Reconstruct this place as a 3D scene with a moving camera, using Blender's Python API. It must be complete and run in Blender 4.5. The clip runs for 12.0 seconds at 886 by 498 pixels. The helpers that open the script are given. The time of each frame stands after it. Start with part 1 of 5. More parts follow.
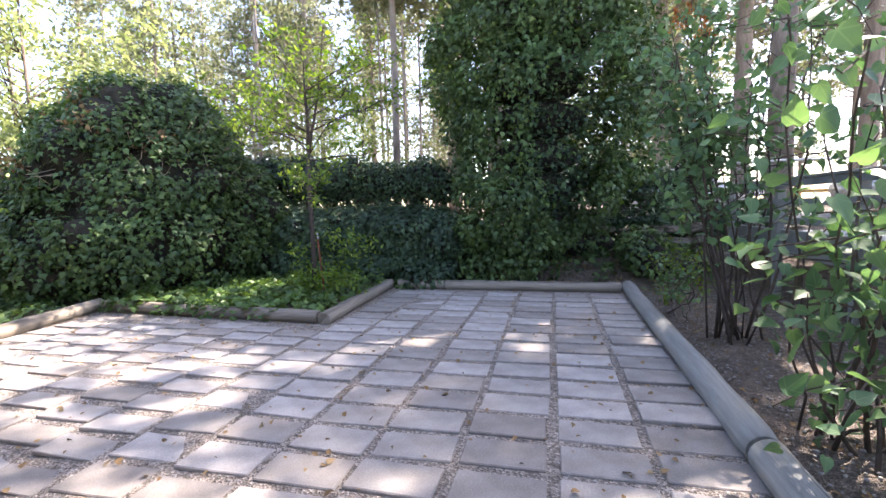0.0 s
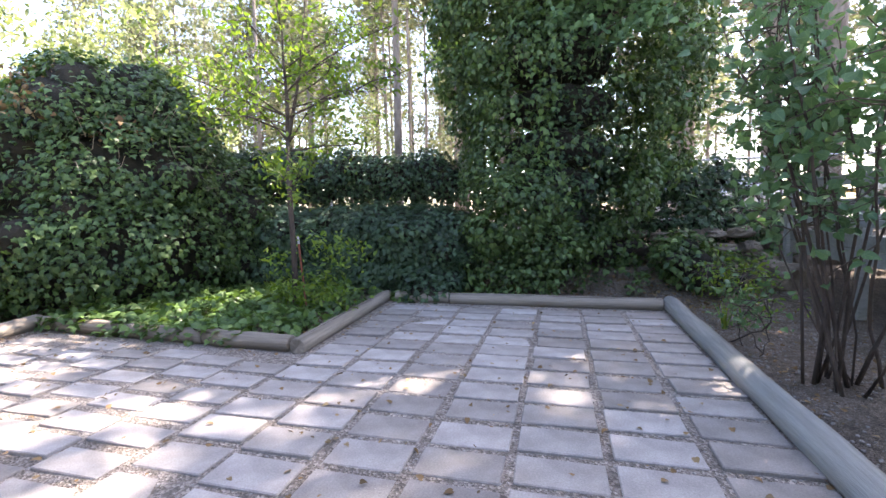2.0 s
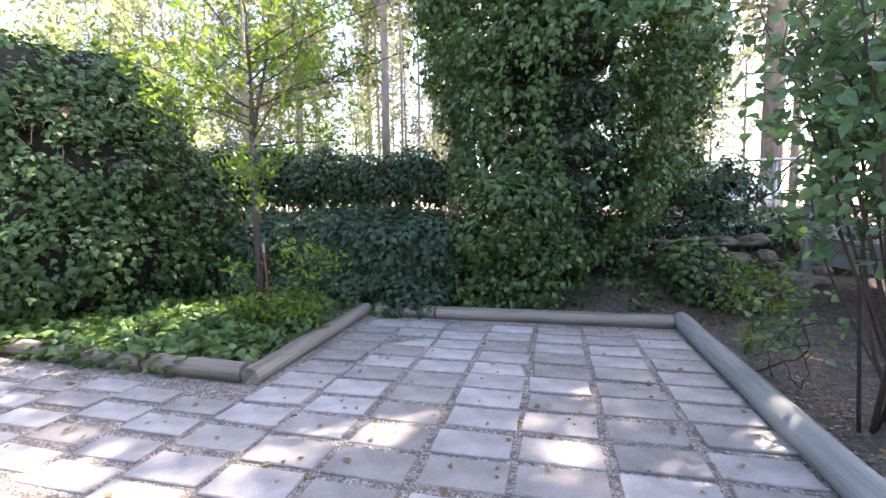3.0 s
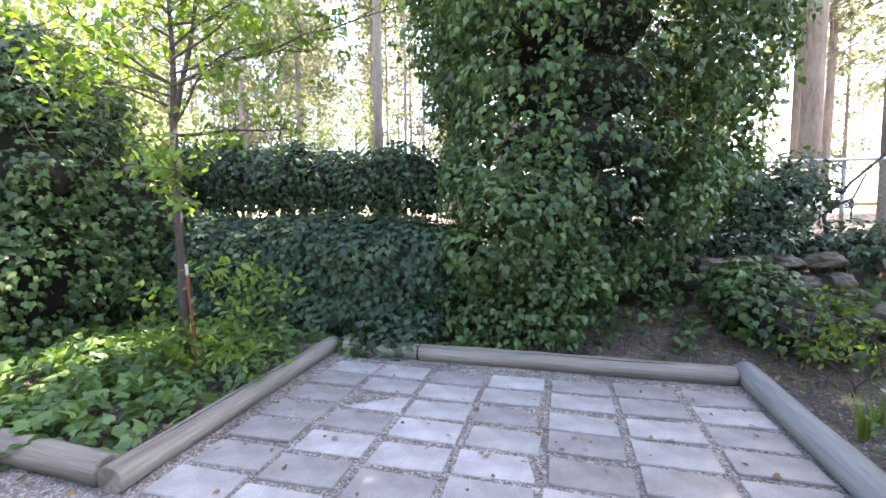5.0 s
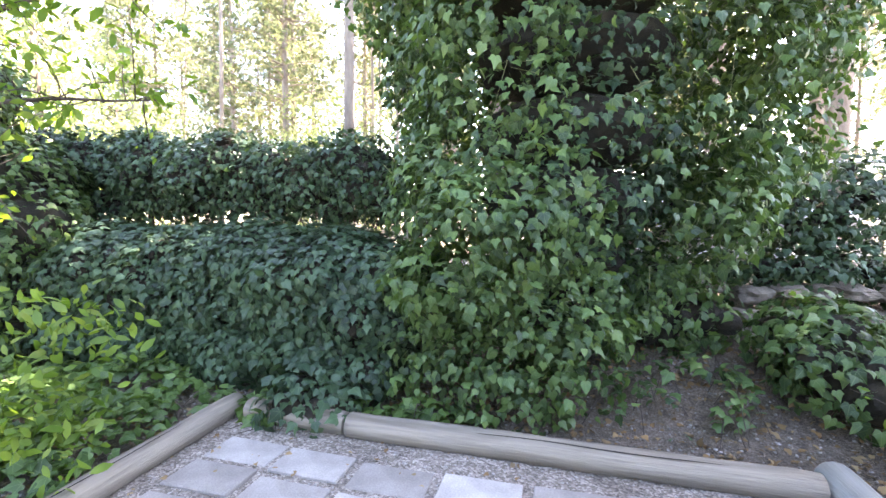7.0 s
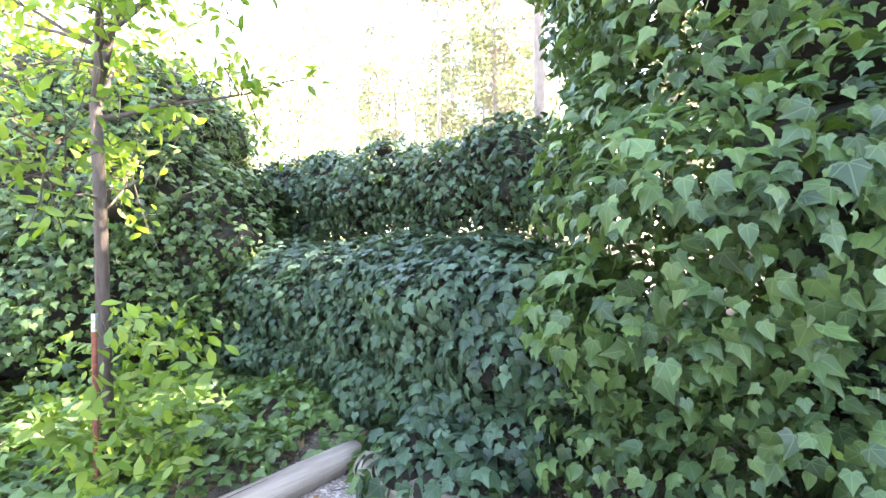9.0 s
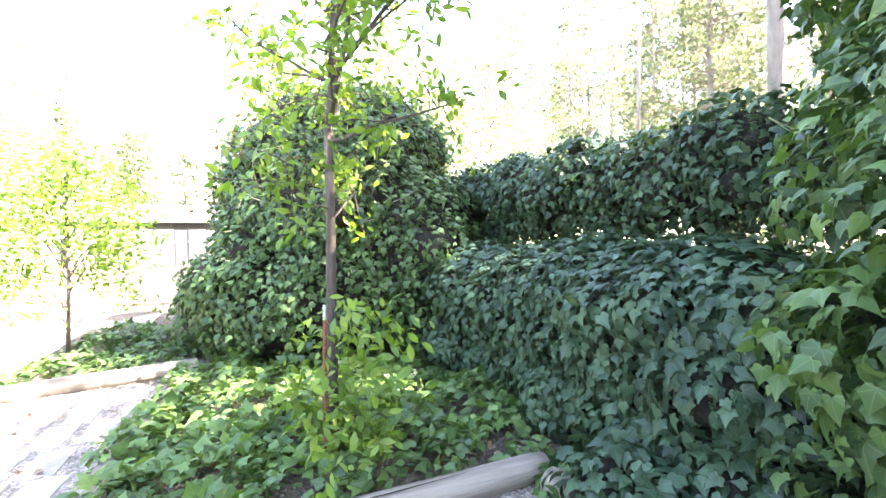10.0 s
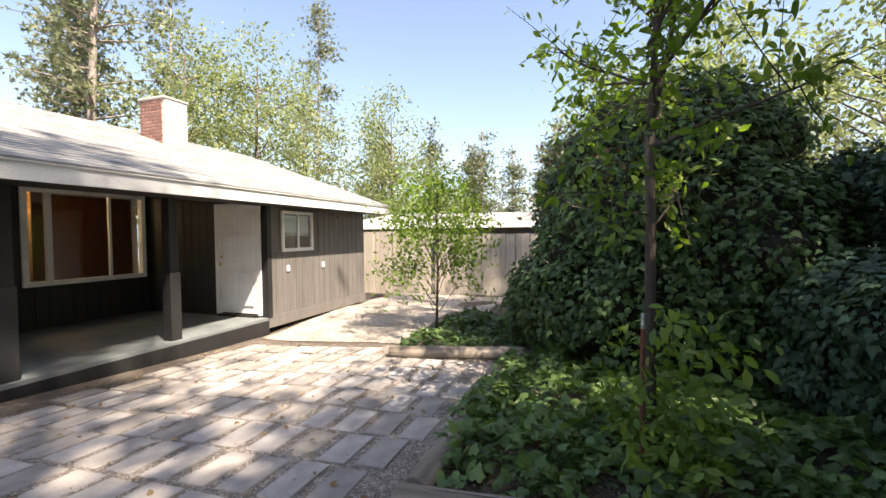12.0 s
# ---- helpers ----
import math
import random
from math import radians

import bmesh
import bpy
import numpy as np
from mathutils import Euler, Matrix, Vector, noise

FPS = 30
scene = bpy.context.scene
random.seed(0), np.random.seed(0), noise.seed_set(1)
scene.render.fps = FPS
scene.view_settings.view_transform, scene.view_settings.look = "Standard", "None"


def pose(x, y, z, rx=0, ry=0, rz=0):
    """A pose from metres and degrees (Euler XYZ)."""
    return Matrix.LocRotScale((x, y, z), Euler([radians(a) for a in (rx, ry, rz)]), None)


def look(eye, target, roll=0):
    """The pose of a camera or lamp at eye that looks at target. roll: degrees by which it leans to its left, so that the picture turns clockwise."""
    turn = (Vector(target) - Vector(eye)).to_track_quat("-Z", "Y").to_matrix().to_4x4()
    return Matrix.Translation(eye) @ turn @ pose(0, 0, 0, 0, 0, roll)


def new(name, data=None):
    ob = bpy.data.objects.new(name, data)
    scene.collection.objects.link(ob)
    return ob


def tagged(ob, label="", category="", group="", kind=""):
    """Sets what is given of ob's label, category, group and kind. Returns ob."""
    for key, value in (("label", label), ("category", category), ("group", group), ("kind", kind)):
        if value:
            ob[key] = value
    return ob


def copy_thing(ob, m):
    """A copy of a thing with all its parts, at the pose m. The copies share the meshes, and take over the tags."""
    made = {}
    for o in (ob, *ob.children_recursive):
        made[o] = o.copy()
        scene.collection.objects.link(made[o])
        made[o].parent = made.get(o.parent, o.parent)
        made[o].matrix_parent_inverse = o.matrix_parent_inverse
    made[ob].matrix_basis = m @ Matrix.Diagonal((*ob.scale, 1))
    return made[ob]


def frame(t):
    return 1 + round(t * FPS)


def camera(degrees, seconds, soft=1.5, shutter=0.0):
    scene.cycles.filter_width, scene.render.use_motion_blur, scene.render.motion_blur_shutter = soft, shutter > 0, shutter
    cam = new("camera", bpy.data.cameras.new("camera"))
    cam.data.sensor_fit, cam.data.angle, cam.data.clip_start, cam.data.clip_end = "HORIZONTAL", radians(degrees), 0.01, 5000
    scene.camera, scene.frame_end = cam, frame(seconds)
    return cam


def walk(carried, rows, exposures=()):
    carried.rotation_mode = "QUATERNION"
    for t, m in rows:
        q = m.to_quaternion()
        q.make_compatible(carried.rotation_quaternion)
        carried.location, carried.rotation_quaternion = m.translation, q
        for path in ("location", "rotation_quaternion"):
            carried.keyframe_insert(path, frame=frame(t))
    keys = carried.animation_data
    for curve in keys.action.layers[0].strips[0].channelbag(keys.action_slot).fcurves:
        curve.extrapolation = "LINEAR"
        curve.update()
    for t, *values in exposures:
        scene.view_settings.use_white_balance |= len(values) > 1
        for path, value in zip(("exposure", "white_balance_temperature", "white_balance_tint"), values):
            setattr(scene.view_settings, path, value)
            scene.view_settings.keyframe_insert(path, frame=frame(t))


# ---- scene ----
cam = camera(90.1, 12.0)
PATH = [
    (0, (2.801, -7.414, 1.382), (2.316, -5.483, 1.197), -1.5),
    (0.5, (2.717, -7.154, 1.333), (2.24, -5.221, 1.146), -1.6),
    (1, (2.659, -6.902, 1.293), (2.155, -4.975, 1.108), -1.4),
    (1.5, (2.581, -6.599, 1.354), (2.065, -4.675, 1.175), -1.4),
    (2, (2.539, -6.306, 1.371), (2.028, -4.381, 1.189), -1.3),
    (2.5, (2.54, -6.001, 1.408), (2.041, -4.072, 1.234), -1.3),
    (3, (2.488, -5.642, 1.396), (2.001, -3.709, 1.224), -1.0),
    (4.8, (2.355, -4.458, 1.446), (1.86, -2.526, 1.291), -0.3),
    (5, (2.383, -4.313, 1.467), (1.863, -2.388, 1.309), -0.5),
    (5.5, (2.412, -3.96, 1.481), (1.884, -2.037, 1.326), -0.3),
    (6, (2.463, -3.627, 1.505), (1.946, -1.7, 1.357), -0.3),
    (6.5, (2.439, -3.269, 1.519), (1.923, -1.343, 1.37), 0.1),
    (6.7, (2.431, -3.127, 1.526), (1.916, -1.2, 1.386), 0.2),
    (8.3, (2.471, -1.823, 1.403), (1.597, -0.025, 1.34), -1.3),
    (8.5, (2.429, -1.749, 1.394), (1.408, -0.03, 1.343), -1.4),
    (9, (2.332, -1.656, 1.37), (0.968, -0.194, 1.357), -1.7),
    (9.5, (2.288, -1.602, 1.37), (0.632, -0.481, 1.375), -1.4),
    (10, (2.26, -1.602, 1.392), (0.417, -0.827, 1.404), -1.1),
    (10.5, (2.237, -1.632, 1.431), (0.282, -1.212, 1.427), -1.2),
    (11, (2.231, -1.627, 1.432), (0.232, -1.56, 1.439), -0.6),
    (11.5, (2.285, -1.655, 1.426), (0.302, -1.914, 1.447), -0.2),
    (12, (2.394, -1.641, 1.426), (0.474, -2.2, 1.456), 0.2),
]
walk(cam, [(t, look(eye, target, roll)) for t, eye, target, roll in PATH],
     [(0.0, 2.75, 7000, 21), (2.5, 3.1, 7050, 21), (5.5, 3.75, 7300, 20), (6.7, 4.15, 7450, 21), (8.5, 4.9, 7500, 20), (9.5, 4.85, 7350, 18), (10.5, 4.0, 7150, 14), (11.0, 3.1, 7400, 16), (11.5, 2.3, 7500, 16), (12.0, 1.75, 7600, 15)])

# ---- world, sun, exposure ----
SUN = Vector((0.45, 0.62, 1.05)).normalized()
world = bpy.data.worlds.new("sky")
scene.world = world
world.use_nodes = True
wn = world.node_tree.nodes
sky = wn.new("ShaderNodeTexSky")
sky.sky_type, sky.sun_disc = "NISHITA", False
sky.sun_elevation = math.asin(SUN.z)
sky.sun_rotation = math.atan2(SUN.x, SUN.y)
sky.air_density, sky.dust_density = 1.0, 1.2
wn["Background"].inputs["Strength"].default_value = 0.11
world.node_tree.links.new(sky.outputs[0], wn["Background"].inputs["Color"])
sun = new("sun", bpy.data.lights.new("sun", "SUN"))
sun.data.energy, sun.data.angle, sun.data.color = 4.8, radians(0.53), (1.0, 0.95, 0.86)
sun.matrix_world = look((0, 0, 30), Vector((0, 0, 30)) - SUN)

RNG = np.random.default_rng(7)


# ---- materials ----
def material(name, rough=0.8, metal=0.0):
    m = bpy.data.materials.new(name)
    m.use_nodes = True
    b = m.node_tree.nodes["Principled BSDF"]
    b.inputs["Roughness"].default_value, b.inputs["Metallic"].default_value = rough, metal
    return m, m.node_tree.nodes, m.node_tree.links, b


def ramp(n, l, source, stops):
    r = n.new("ShaderNodeValToRGB")
    while len(r.color_ramp.elements) < len(stops):
        r.color_ramp.elements.new(0.5)
    for e, (p, c) in zip(r.color_ramp.elements, stops):
        e.position, e.color = p, (*c, 1)
    l.new(source, r.inputs[0])
    return r.outputs[0]


def noise_tex(n, l, scale, detail=4.0, rough=0.6, stretch=(1, 1, 1), space="Object"):
    c = n.new("ShaderNodeTexCoord")
    mp = n.new("ShaderNodeMapping")
    mp.inputs["Scale"].default_value = stretch
    l.new(c.outputs[space], mp.inputs[0])
    t = n.new("ShaderNodeTexNoise")
    t.inputs["Scale"].default_value, t.inputs["Detail"].default_value, t.inputs["Roughness"].default_value = scale, detail, rough
    l.new(mp.outputs[0], t.inputs["Vector"])
    return t.outputs["Fac"]


def mix_col(n, l, fac, a, b, mode="MIX"):
    m = n.new("ShaderNodeMix")
    m.data_type, m.blend_type = "RGBA", mode
    for sock, v in ((0, fac), (6, a), (7, b)):
        if isinstance(v, (int, float)):
            m.inputs[sock].default_value = v
        elif isinstance(v, tuple):
            m.inputs[sock].default_value = (*v, 1)
        else:
            l.new(v, m.inputs[sock])
    return m.outputs[2]


def bump(n, l, b, height, strength=0.4, dist=0.01):
    bp = n.new("ShaderNodeBump")
    bp.inputs["Strength"].default_value, bp.inputs["Distance"].default_value = strength, dist
    l.new(height, bp.inputs["Height"])
    l.new(bp.outputs[0], b.inputs["Normal"])


def surface(name, dark, light, scale, rough=0.85, fine=60.0, bumps=0.4, dist=0.01, stretch=(1, 1, 1), vary=0.0, metal=0.0, space="Object"):
    """A mottled surface: broad stains, fine grain, relief, and a change of tone from piece to piece."""
    m, n, l, b = material(name, rough, metal)
    broad = noise_tex(n, l, scale, stretch=stretch, space=space)
    grain = noise_tex(n, l, fine, 6.0, 0.7, stretch, space)
    col = ramp(n, l, broad, [(0.3, dark), (0.7, light)])
    g = ramp(n, l, grain, [(0.25, (0.55, 0.55, 0.55)), (0.75, (1.25, 1.25, 1.25))])
    col = mix_col(n, l, 0.7, col, g, "MULTIPLY")
    if vary:
        oi = n.new("ShaderNodeObjectInfo")
        v = ramp(n, l, oi.outputs["Random"], [(0.0, (1 - vary, 1 - vary * 1.1, 1 - vary * 1.2)), (1.0, (1 + vary, 1 + vary, 1 + vary))])
        col = mix_col(n, l, 1.0, col, v, "MULTIPLY")
    l.new(col, b.inputs["Base Color"])
    bump(n, l, b, grain, bumps, dist)
    return m


def vein_mask(n, l):
    """Midrib and four side veins that fan out from the stem of each leaf."""
    def math_node(op, a, b=0.0):
        m = n.new("ShaderNodeMath")
        m.operation = op
        for sock, v in ((0, a), (1, b)):
            if isinstance(v, (int, float)):
                m.inputs[sock].default_value = v
            else:
                l.new(v, m.inputs[sock])
        return m.outputs[0]
    at = n.new("ShaderNodeAttribute")
    at.attribute_name = "blade"
    sep = n.new("ShaderNodeSeparateXYZ")
    l.new(at.outputs["Vector"], sep.inputs[0])
    x, y = math_node("ABSOLUTE", sep.outputs[0]), math_node("SUBTRACT", sep.outputs[1], 0.05)
    angle = math_node("ARCTAN2", x, y)
    near = math_node("MINIMUM", angle, math_node("MINIMUM", math_node("ABSOLUTE", math_node("SUBTRACT", angle, 0.9)), math_node("ABSOLUTE", math_node("SUBTRACT", angle, 1.75))))
    reach = math_node("SQRT", math_node("ADD", math_node("MULTIPLY", x, x), math_node("MULTIPLY", y, y)))
    width = math_node("MULTIPLY", near, reach)
    return math_node("LESS_THAN", width, 0.02)


def leaf_material(name, colours, rough=0.4, through_light=0.35, glow=(1.5, 1.6, 0.5), veins=0.0):
    """Leaves: tone from leaf to leaf, broad lit and shaded clumps painted in, light that passes through."""
    m, n, l, b = material(name, rough)
    b.inputs["Specular IOR Level"].default_value = 0.32
    geo = n.new("ShaderNodeNewGeometry")
    oi = n.new("ShaderNodeObjectInfo")
    add = n.new("ShaderNodeMath")
    add.operation = "ADD"
    l.new(geo.outputs["Random Per Island"], add.inputs[0])
    l.new(oi.outputs["Random"], add.inputs[1])
    fr = n.new("ShaderNodeMath")
    fr.operation = "FRACT"
    l.new(add.outputs[0], fr.inputs[0])
    k = len(colours) - 1
    col = ramp(n, l, fr.outputs[0], [(i / k, c) for i, c in enumerate(colours)])
    # Broad noise paints lit and shaded clumps into the leaf colour.
    broad = ramp(n, l, noise_tex(n, l, 2.2), [(0.32, (0.6, 0.64, 0.62)), (0.68, (1.35, 1.3, 1.15))])
    col = mix_col(n, l, 1.0, col, broad, "MULTIPLY")
    if veins:
        fac = n.new("ShaderNodeMath")
        fac.operation = "MULTIPLY"
        fac.inputs[1].default_value = veins
        l.new(vein_mask(n, l), fac.inputs[0])
        col = mix_col(n, l, fac.outputs[0], col, (0.3, 0.4, 0.2))
    l.new(col, b.inputs["Base Color"])
    tr = n.new("ShaderNodeBsdfTranslucent")
    l.new(mix_col(n, l, 1.0, col, glow, "MULTIPLY"), tr.inputs["Color"])
    mx = n.new("ShaderNodeMixShader")
    mx.inputs[0].default_value = through_light
    l.new(b.outputs[0], mx.inputs[1])
    l.new(tr.outputs[0], mx.inputs[2])
    l.new(mx.outputs[0], n["Material Output"].inputs["Surface"])
    return m


IVY = leaf_material("ivy leaves", [(0.03, 0.06, 0.026), (0.056, 0.105, 0.042), (0.076, 0.138, 0.05), (0.12, 0.19, 0.068)], 0.42, 0.25, veins=0.14)
IVY_LIGHT = leaf_material("young ivy leaves", [(0.052, 0.1, 0.038), (0.088, 0.158, 0.05), (0.13, 0.21, 0.07)], 0.38, 0.3, veins=0.14)
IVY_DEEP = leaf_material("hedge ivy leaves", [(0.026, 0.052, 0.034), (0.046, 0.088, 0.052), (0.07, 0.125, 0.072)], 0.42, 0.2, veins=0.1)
LIME = leaf_material("yellow-green leaves", [(0.1, 0.18, 0.04), (0.15, 0.235, 0.05), (0.21, 0.28, 0.07)], 0.45, 0.45, (1.4, 1.5, 0.5))
LILAC = leaf_material("lilac leaves", [(0.07, 0.145, 0.08), (0.11, 0.2, 0.11), (0.15, 0.25, 0.13)], 0.4, 0.35, (1.15, 1.3, 0.7), veins=0.2)
# Far leaves and needles are paler and greyer: haze and backlight in the colour.
FAR_GREEN = leaf_material("tree leaves paled for haze", [(0.17, 0.215, 0.105), (0.235, 0.28, 0.145), (0.3, 0.33, 0.2)], 0.6, 0.45, (1.15, 1.2, 0.8))
NEEDLES = leaf_material("pine needles paled for haze", [(0.11, 0.14, 0.085), (0.17, 0.195, 0.125), (0.23, 0.245, 0.165)], 0.6, 0.42, (1.2, 1.2, 0.95))
DRY = leaf_material("dry leaves", [(0.16, 0.1, 0.05), (0.24, 0.15, 0.08), (0.33, 0.24, 0.14)], 0.8, 0.15, (1, 1, 1))
RUST = leaf_material("rusty seed heads", [(0.3, 0.09, 0.02), (0.42, 0.15, 0.04)], 0.8, 0.2, (1, 1, 1))
RED = leaf_material("red leaves", [(0.35, 0.02, 0.02), (0.45, 0.04, 0.03)], 0.5, 0.3, (1, 1, 1))
BARK = surface("bark", (0.045, 0.032, 0.024), (0.13, 0.1, 0.08), 5, 0.9, 40, 0.9, 0.02, (1, 1, 0.25))
# Bark lightened to carry the haze over distant trunks.
PINE_BARK = surface("pine bark paled for haze", (0.17, 0.14, 0.125), (0.38, 0.325, 0.29), 2.5, 0.95, 14, 1.0, 0.05, (1, 1, 0.3))
# Near-black colour that stands in for the shade behind the ivy leaves.
SHADE_CORE = surface("near-black shade inside ivy", (0.012, 0.012, 0.008), (0.05, 0.04, 0.025), 6, 0.95, 50, 1.0, 0.03)


def grit(name, scale, dark, mid, light, bumps=0.9, dist=0.012):
    """Loose mineral ground: grains of mixed tone, clods and broad stains."""
    m, n, l, b = material(name, 0.92)
    c = n.new("ShaderNodeTexCoord")
    v = n.new("ShaderNodeTexVoronoi")
    v.inputs["Scale"].default_value = scale
    l.new(c.outputs["Object"], v.inputs["Vector"])
    sep = n.new("ShaderNodeSeparateColor")
    l.new(v.outputs["Color"], sep.inputs[0])
    col = ramp(n, l, sep.outputs[0], [(0.0, dark), (0.55, mid), (1.0, light)])
    clod = noise_tex(n, l, 14.0, 5.0, 0.7)
    col = mix_col(n, l, 1.0, col, ramp(n, l, clod, [(0.3, (0.55, 0.52, 0.5)), (0.7, (1.25, 1.22, 1.2))]), "MULTIPLY")
    col = mix_col(n, l, 1.0, col, ramp(n, l, noise_tex(n, l, 1.7), [(0.3, (0.75, 0.72, 0.68)), (0.7, (1.2, 1.18, 1.15))]), "MULTIPLY")
    l.new(col, b.inputs["Base Color"])
    h = n.new("ShaderNodeMath")
    h.operation = "ADD"
    l.new(v.outputs["Distance"], h.inputs[0])
    l.new(clod, h.inputs[1])
    bump(n, l, b, h.outputs[0], bumps, dist)
    return m


SOIL = grit("dry grey-brown soil", 120.0, (0.14, 0.115, 0.095), (0.215, 0.182, 0.152), (0.33, 0.29, 0.25), 1.0, 0.03)
PAVER = surface("grey-pink concrete paver", (0.245, 0.224, 0.208), (0.4, 0.37, 0.35), 4.0, 0.85, 90, 0.4, 0.004, vary=0.26)
LOG = surface("weathered grey log", (0.1, 0.08, 0.06), (0.36, 0.31, 0.25), 6.0, 0.9, 34, 1.0, 0.015, (0.06, 1, 1))
LOG_PALE = surface("silver-grey painted log", (0.19, 0.188, 0.174), (0.33, 0.33, 0.31), 4.0, 0.8, 30, 0.8, 0.01, (0.07, 1, 1))
STONE = surface("field stone", (0.09, 0.074, 0.058), (0.25, 0.21, 0.165), 4, 0.9, 30, 0.9, 0.02, vary=0.2)
SIDING = surface("dark grey-brown siding", (0.12, 0.11, 0.102), (0.17, 0.158, 0.148), 2.0, 0.6, 50, 0.25, 0.004, (3, 3, 0.3))
# Charcoal taken near black: the porch's deep shade is put into the colour.
SIDING_DARK = surface("charcoal siding darkened for shade", (0.011, 0.011, 0.012), (0.02, 0.02, 0.021), 2.0, 0.55, 50, 0.25, 0.004, (3, 3, 0.3))
DECK = surface("grey deck paint", (0.13, 0.15, 0.155), (0.2, 0.22, 0.225), 2.0, 0.5, 40, 0.2, 0.003)
WHITE = surface("white paint", (0.72, 0.72, 0.71), (0.84, 0.84, 0.83), 3.0, 0.5, 60, 0.1, 0.002)
SHINGLE = surface("grey shingles", (0.19, 0.188, 0.188), (0.32, 0.318, 0.315), 3.0, 0.9, 60, 0.5, 0.006)
FENCE_WOOD = surface("tan fence boards", (0.3, 0.265, 0.22), (0.46, 0.415, 0.355), 2.0, 0.85, 26, 0.4, 0.006, (3, 3, 0.25), vary=0.1)
BRICK = surface("red brick", (0.15, 0.065, 0.052), (0.29, 0.15, 0.12), 6.0, 0.9, 50, 0.5, 0.006, vary=0.25)
PALE_BRICK = surface("pale brick", (0.55, 0.5, 0.46), (0.72, 0.69, 0.65), 6.0, 0.9, 50, 0.5, 0.006, vary=0.12)
MORTAR = surface("mortar", (0.4, 0.37, 0.34), (0.52, 0.48, 0.44), 6.0, 0.95, 60, 0.5, 0.004)
STEEL = surface("galvanised steel", (0.35, 0.36, 0.37), (0.5, 0.51, 0.52), 8.0, 0.4, 60, 0.1, 0.001, metal=0.8)
RUSTY = surface("rusty iron", (0.12, 0.035, 0.02), (0.26, 0.08, 0.04), 20.0, 0.85, 80, 0.5, 0.002)
BRASS = surface("brass", (0.5, 0.36, 0.14), (0.7, 0.52, 0.22), 9.0, 0.3, 60, 0.05, 0.001, metal=1.0)
GREY_WOOD = surface("grey painted boards", (0.2, 0.21, 0.2), (0.3, 0.315, 0.3), 3.0, 0.7, 40, 0.3, 0.004, (0.3, 1, 1))
ASPHALT = surface("asphalt", (0.16, 0.155, 0.15), (0.24, 0.235, 0.225), 1.0, 0.9, 60, 0.4, 0.006)


def plain(name, colour, rough=0.5, metal=0.0):
    m, n, l, b = material(name, rough, metal)
    l.new(ramp(n, l, noise_tex(n, l, 12), [(0.3, tuple(0.9 * c for c in colour)), (0.7, colour)]), b.inputs["Base Color"])
    return m


CAR_PAINT = plain("silver car paint", (0.6, 0.61, 0.63), 0.25, 0.3)
DARK_GLASS = plain("dark car glass", (0.02, 0.025, 0.03), 0.08)
RUBBER = plain("tyre rubber", (0.02, 0.02, 0.02), 0.8)
BLACK = plain("black plastic", (0.015, 0.015, 0.015), 0.5)
YELLOW_WOOD = plain("yellow-stained posts", (0.5, 0.3, 0.08), 0.7)
SILVER = plain("silver rim", (0.6, 0.6, 0.6), 0.3, 0.9)
GLASS, gn, gl, gb = material("window glass", 0.02)
gb.inputs["Transmission Weight"].default_value, gb.inputs["IOR"].default_value = 1.0, 1.45
gb.inputs["Base Color"].default_value = (0.85, 0.9, 0.88, 1)


# ---- building helpers ----
def to_object(name, bm, mat, smooth=False):
    me = bpy.data.meshes.new(name)
    bm.to_mesh(me)
    bm.free()
    me.materials.append(mat)
    if smooth:
        me.polygons.foreach_set("use_smooth", [True] * len(me.polygons))
    return new(name, me)


def part(name, bm, mat, parent, label="", smooth=False):
    ob = to_object(name, bm, mat, smooth)
    ob.parent = parent
    return tagged(ob, label)


def share(name, me, m, parent):
    """One piece that shares its mesh with others."""
    ob = new(name, me)
    ob.matrix_local = m
    ob.parent = parent
    return ob


def empty(name, m=None):
    ob = new(name)
    ob.empty_display_size = 0.1
    if m is not None:
        ob.matrix_world = m
    return ob


def add_box(bm, lo, hi, bevel=0.0, m=None):
    made = bmesh.ops.create_cube(bm, size=1.0)["verts"]
    for v in made:
        v.co = Vector([a + (c + 0.5) * (b - a) for a, b, c in zip(lo, hi, v.co)])
    if bevel:
        edges = list({e for v in made for e in v.link_edges})
        made = bmesh.ops.bevel(bm, geom=edges, offset=bevel, segments=1, affect="EDGES")["verts"] + [v for v in made if v.is_valid]
    if m is not None:
        bmesh.ops.transform(bm, matrix=m, verts=list({v for v in made if v.is_valid}))
    return bm


def box(lo, hi, bevel=0.0, m=None):
    return add_box(bmesh.new(), lo, hi, bevel, m)


def add_tube(bm, points, radii, sides=8, caps=True):
    """A tapered tube along points."""
    pts = [Vector([float(c) for c in p]) for p in points]
    rings = []
    for i, p in enumerate(pts):
        d = (pts[min(i + 1, len(pts) - 1)] - pts[max(i - 1, 0)]).normalized()
        a = d.cross(Vector((0, 0, 1)) if abs(d.z) < 0.9 else Vector((1, 0, 0))).normalized()
        b = d.cross(a)
        rings.append([bm.verts.new(p + float(radii[i]) * (math.cos(k * 2 * math.pi / sides) * a + math.sin(k * 2 * math.pi / sides) * b)) for k in range(sides)])
    for r, s in zip(rings, rings[1:]):
        for k in range(sides):
            bm.faces.new((r[k], r[(k + 1) % sides], s[(k + 1) % sides], s[k]))
    if caps:
        bm.faces.new(rings[0][::-1])
        bm.faces.new(rings[-1])
    return bm


def tube(points, radii, sides=8):
    return add_tube(bmesh.new(), points, radii, sides)


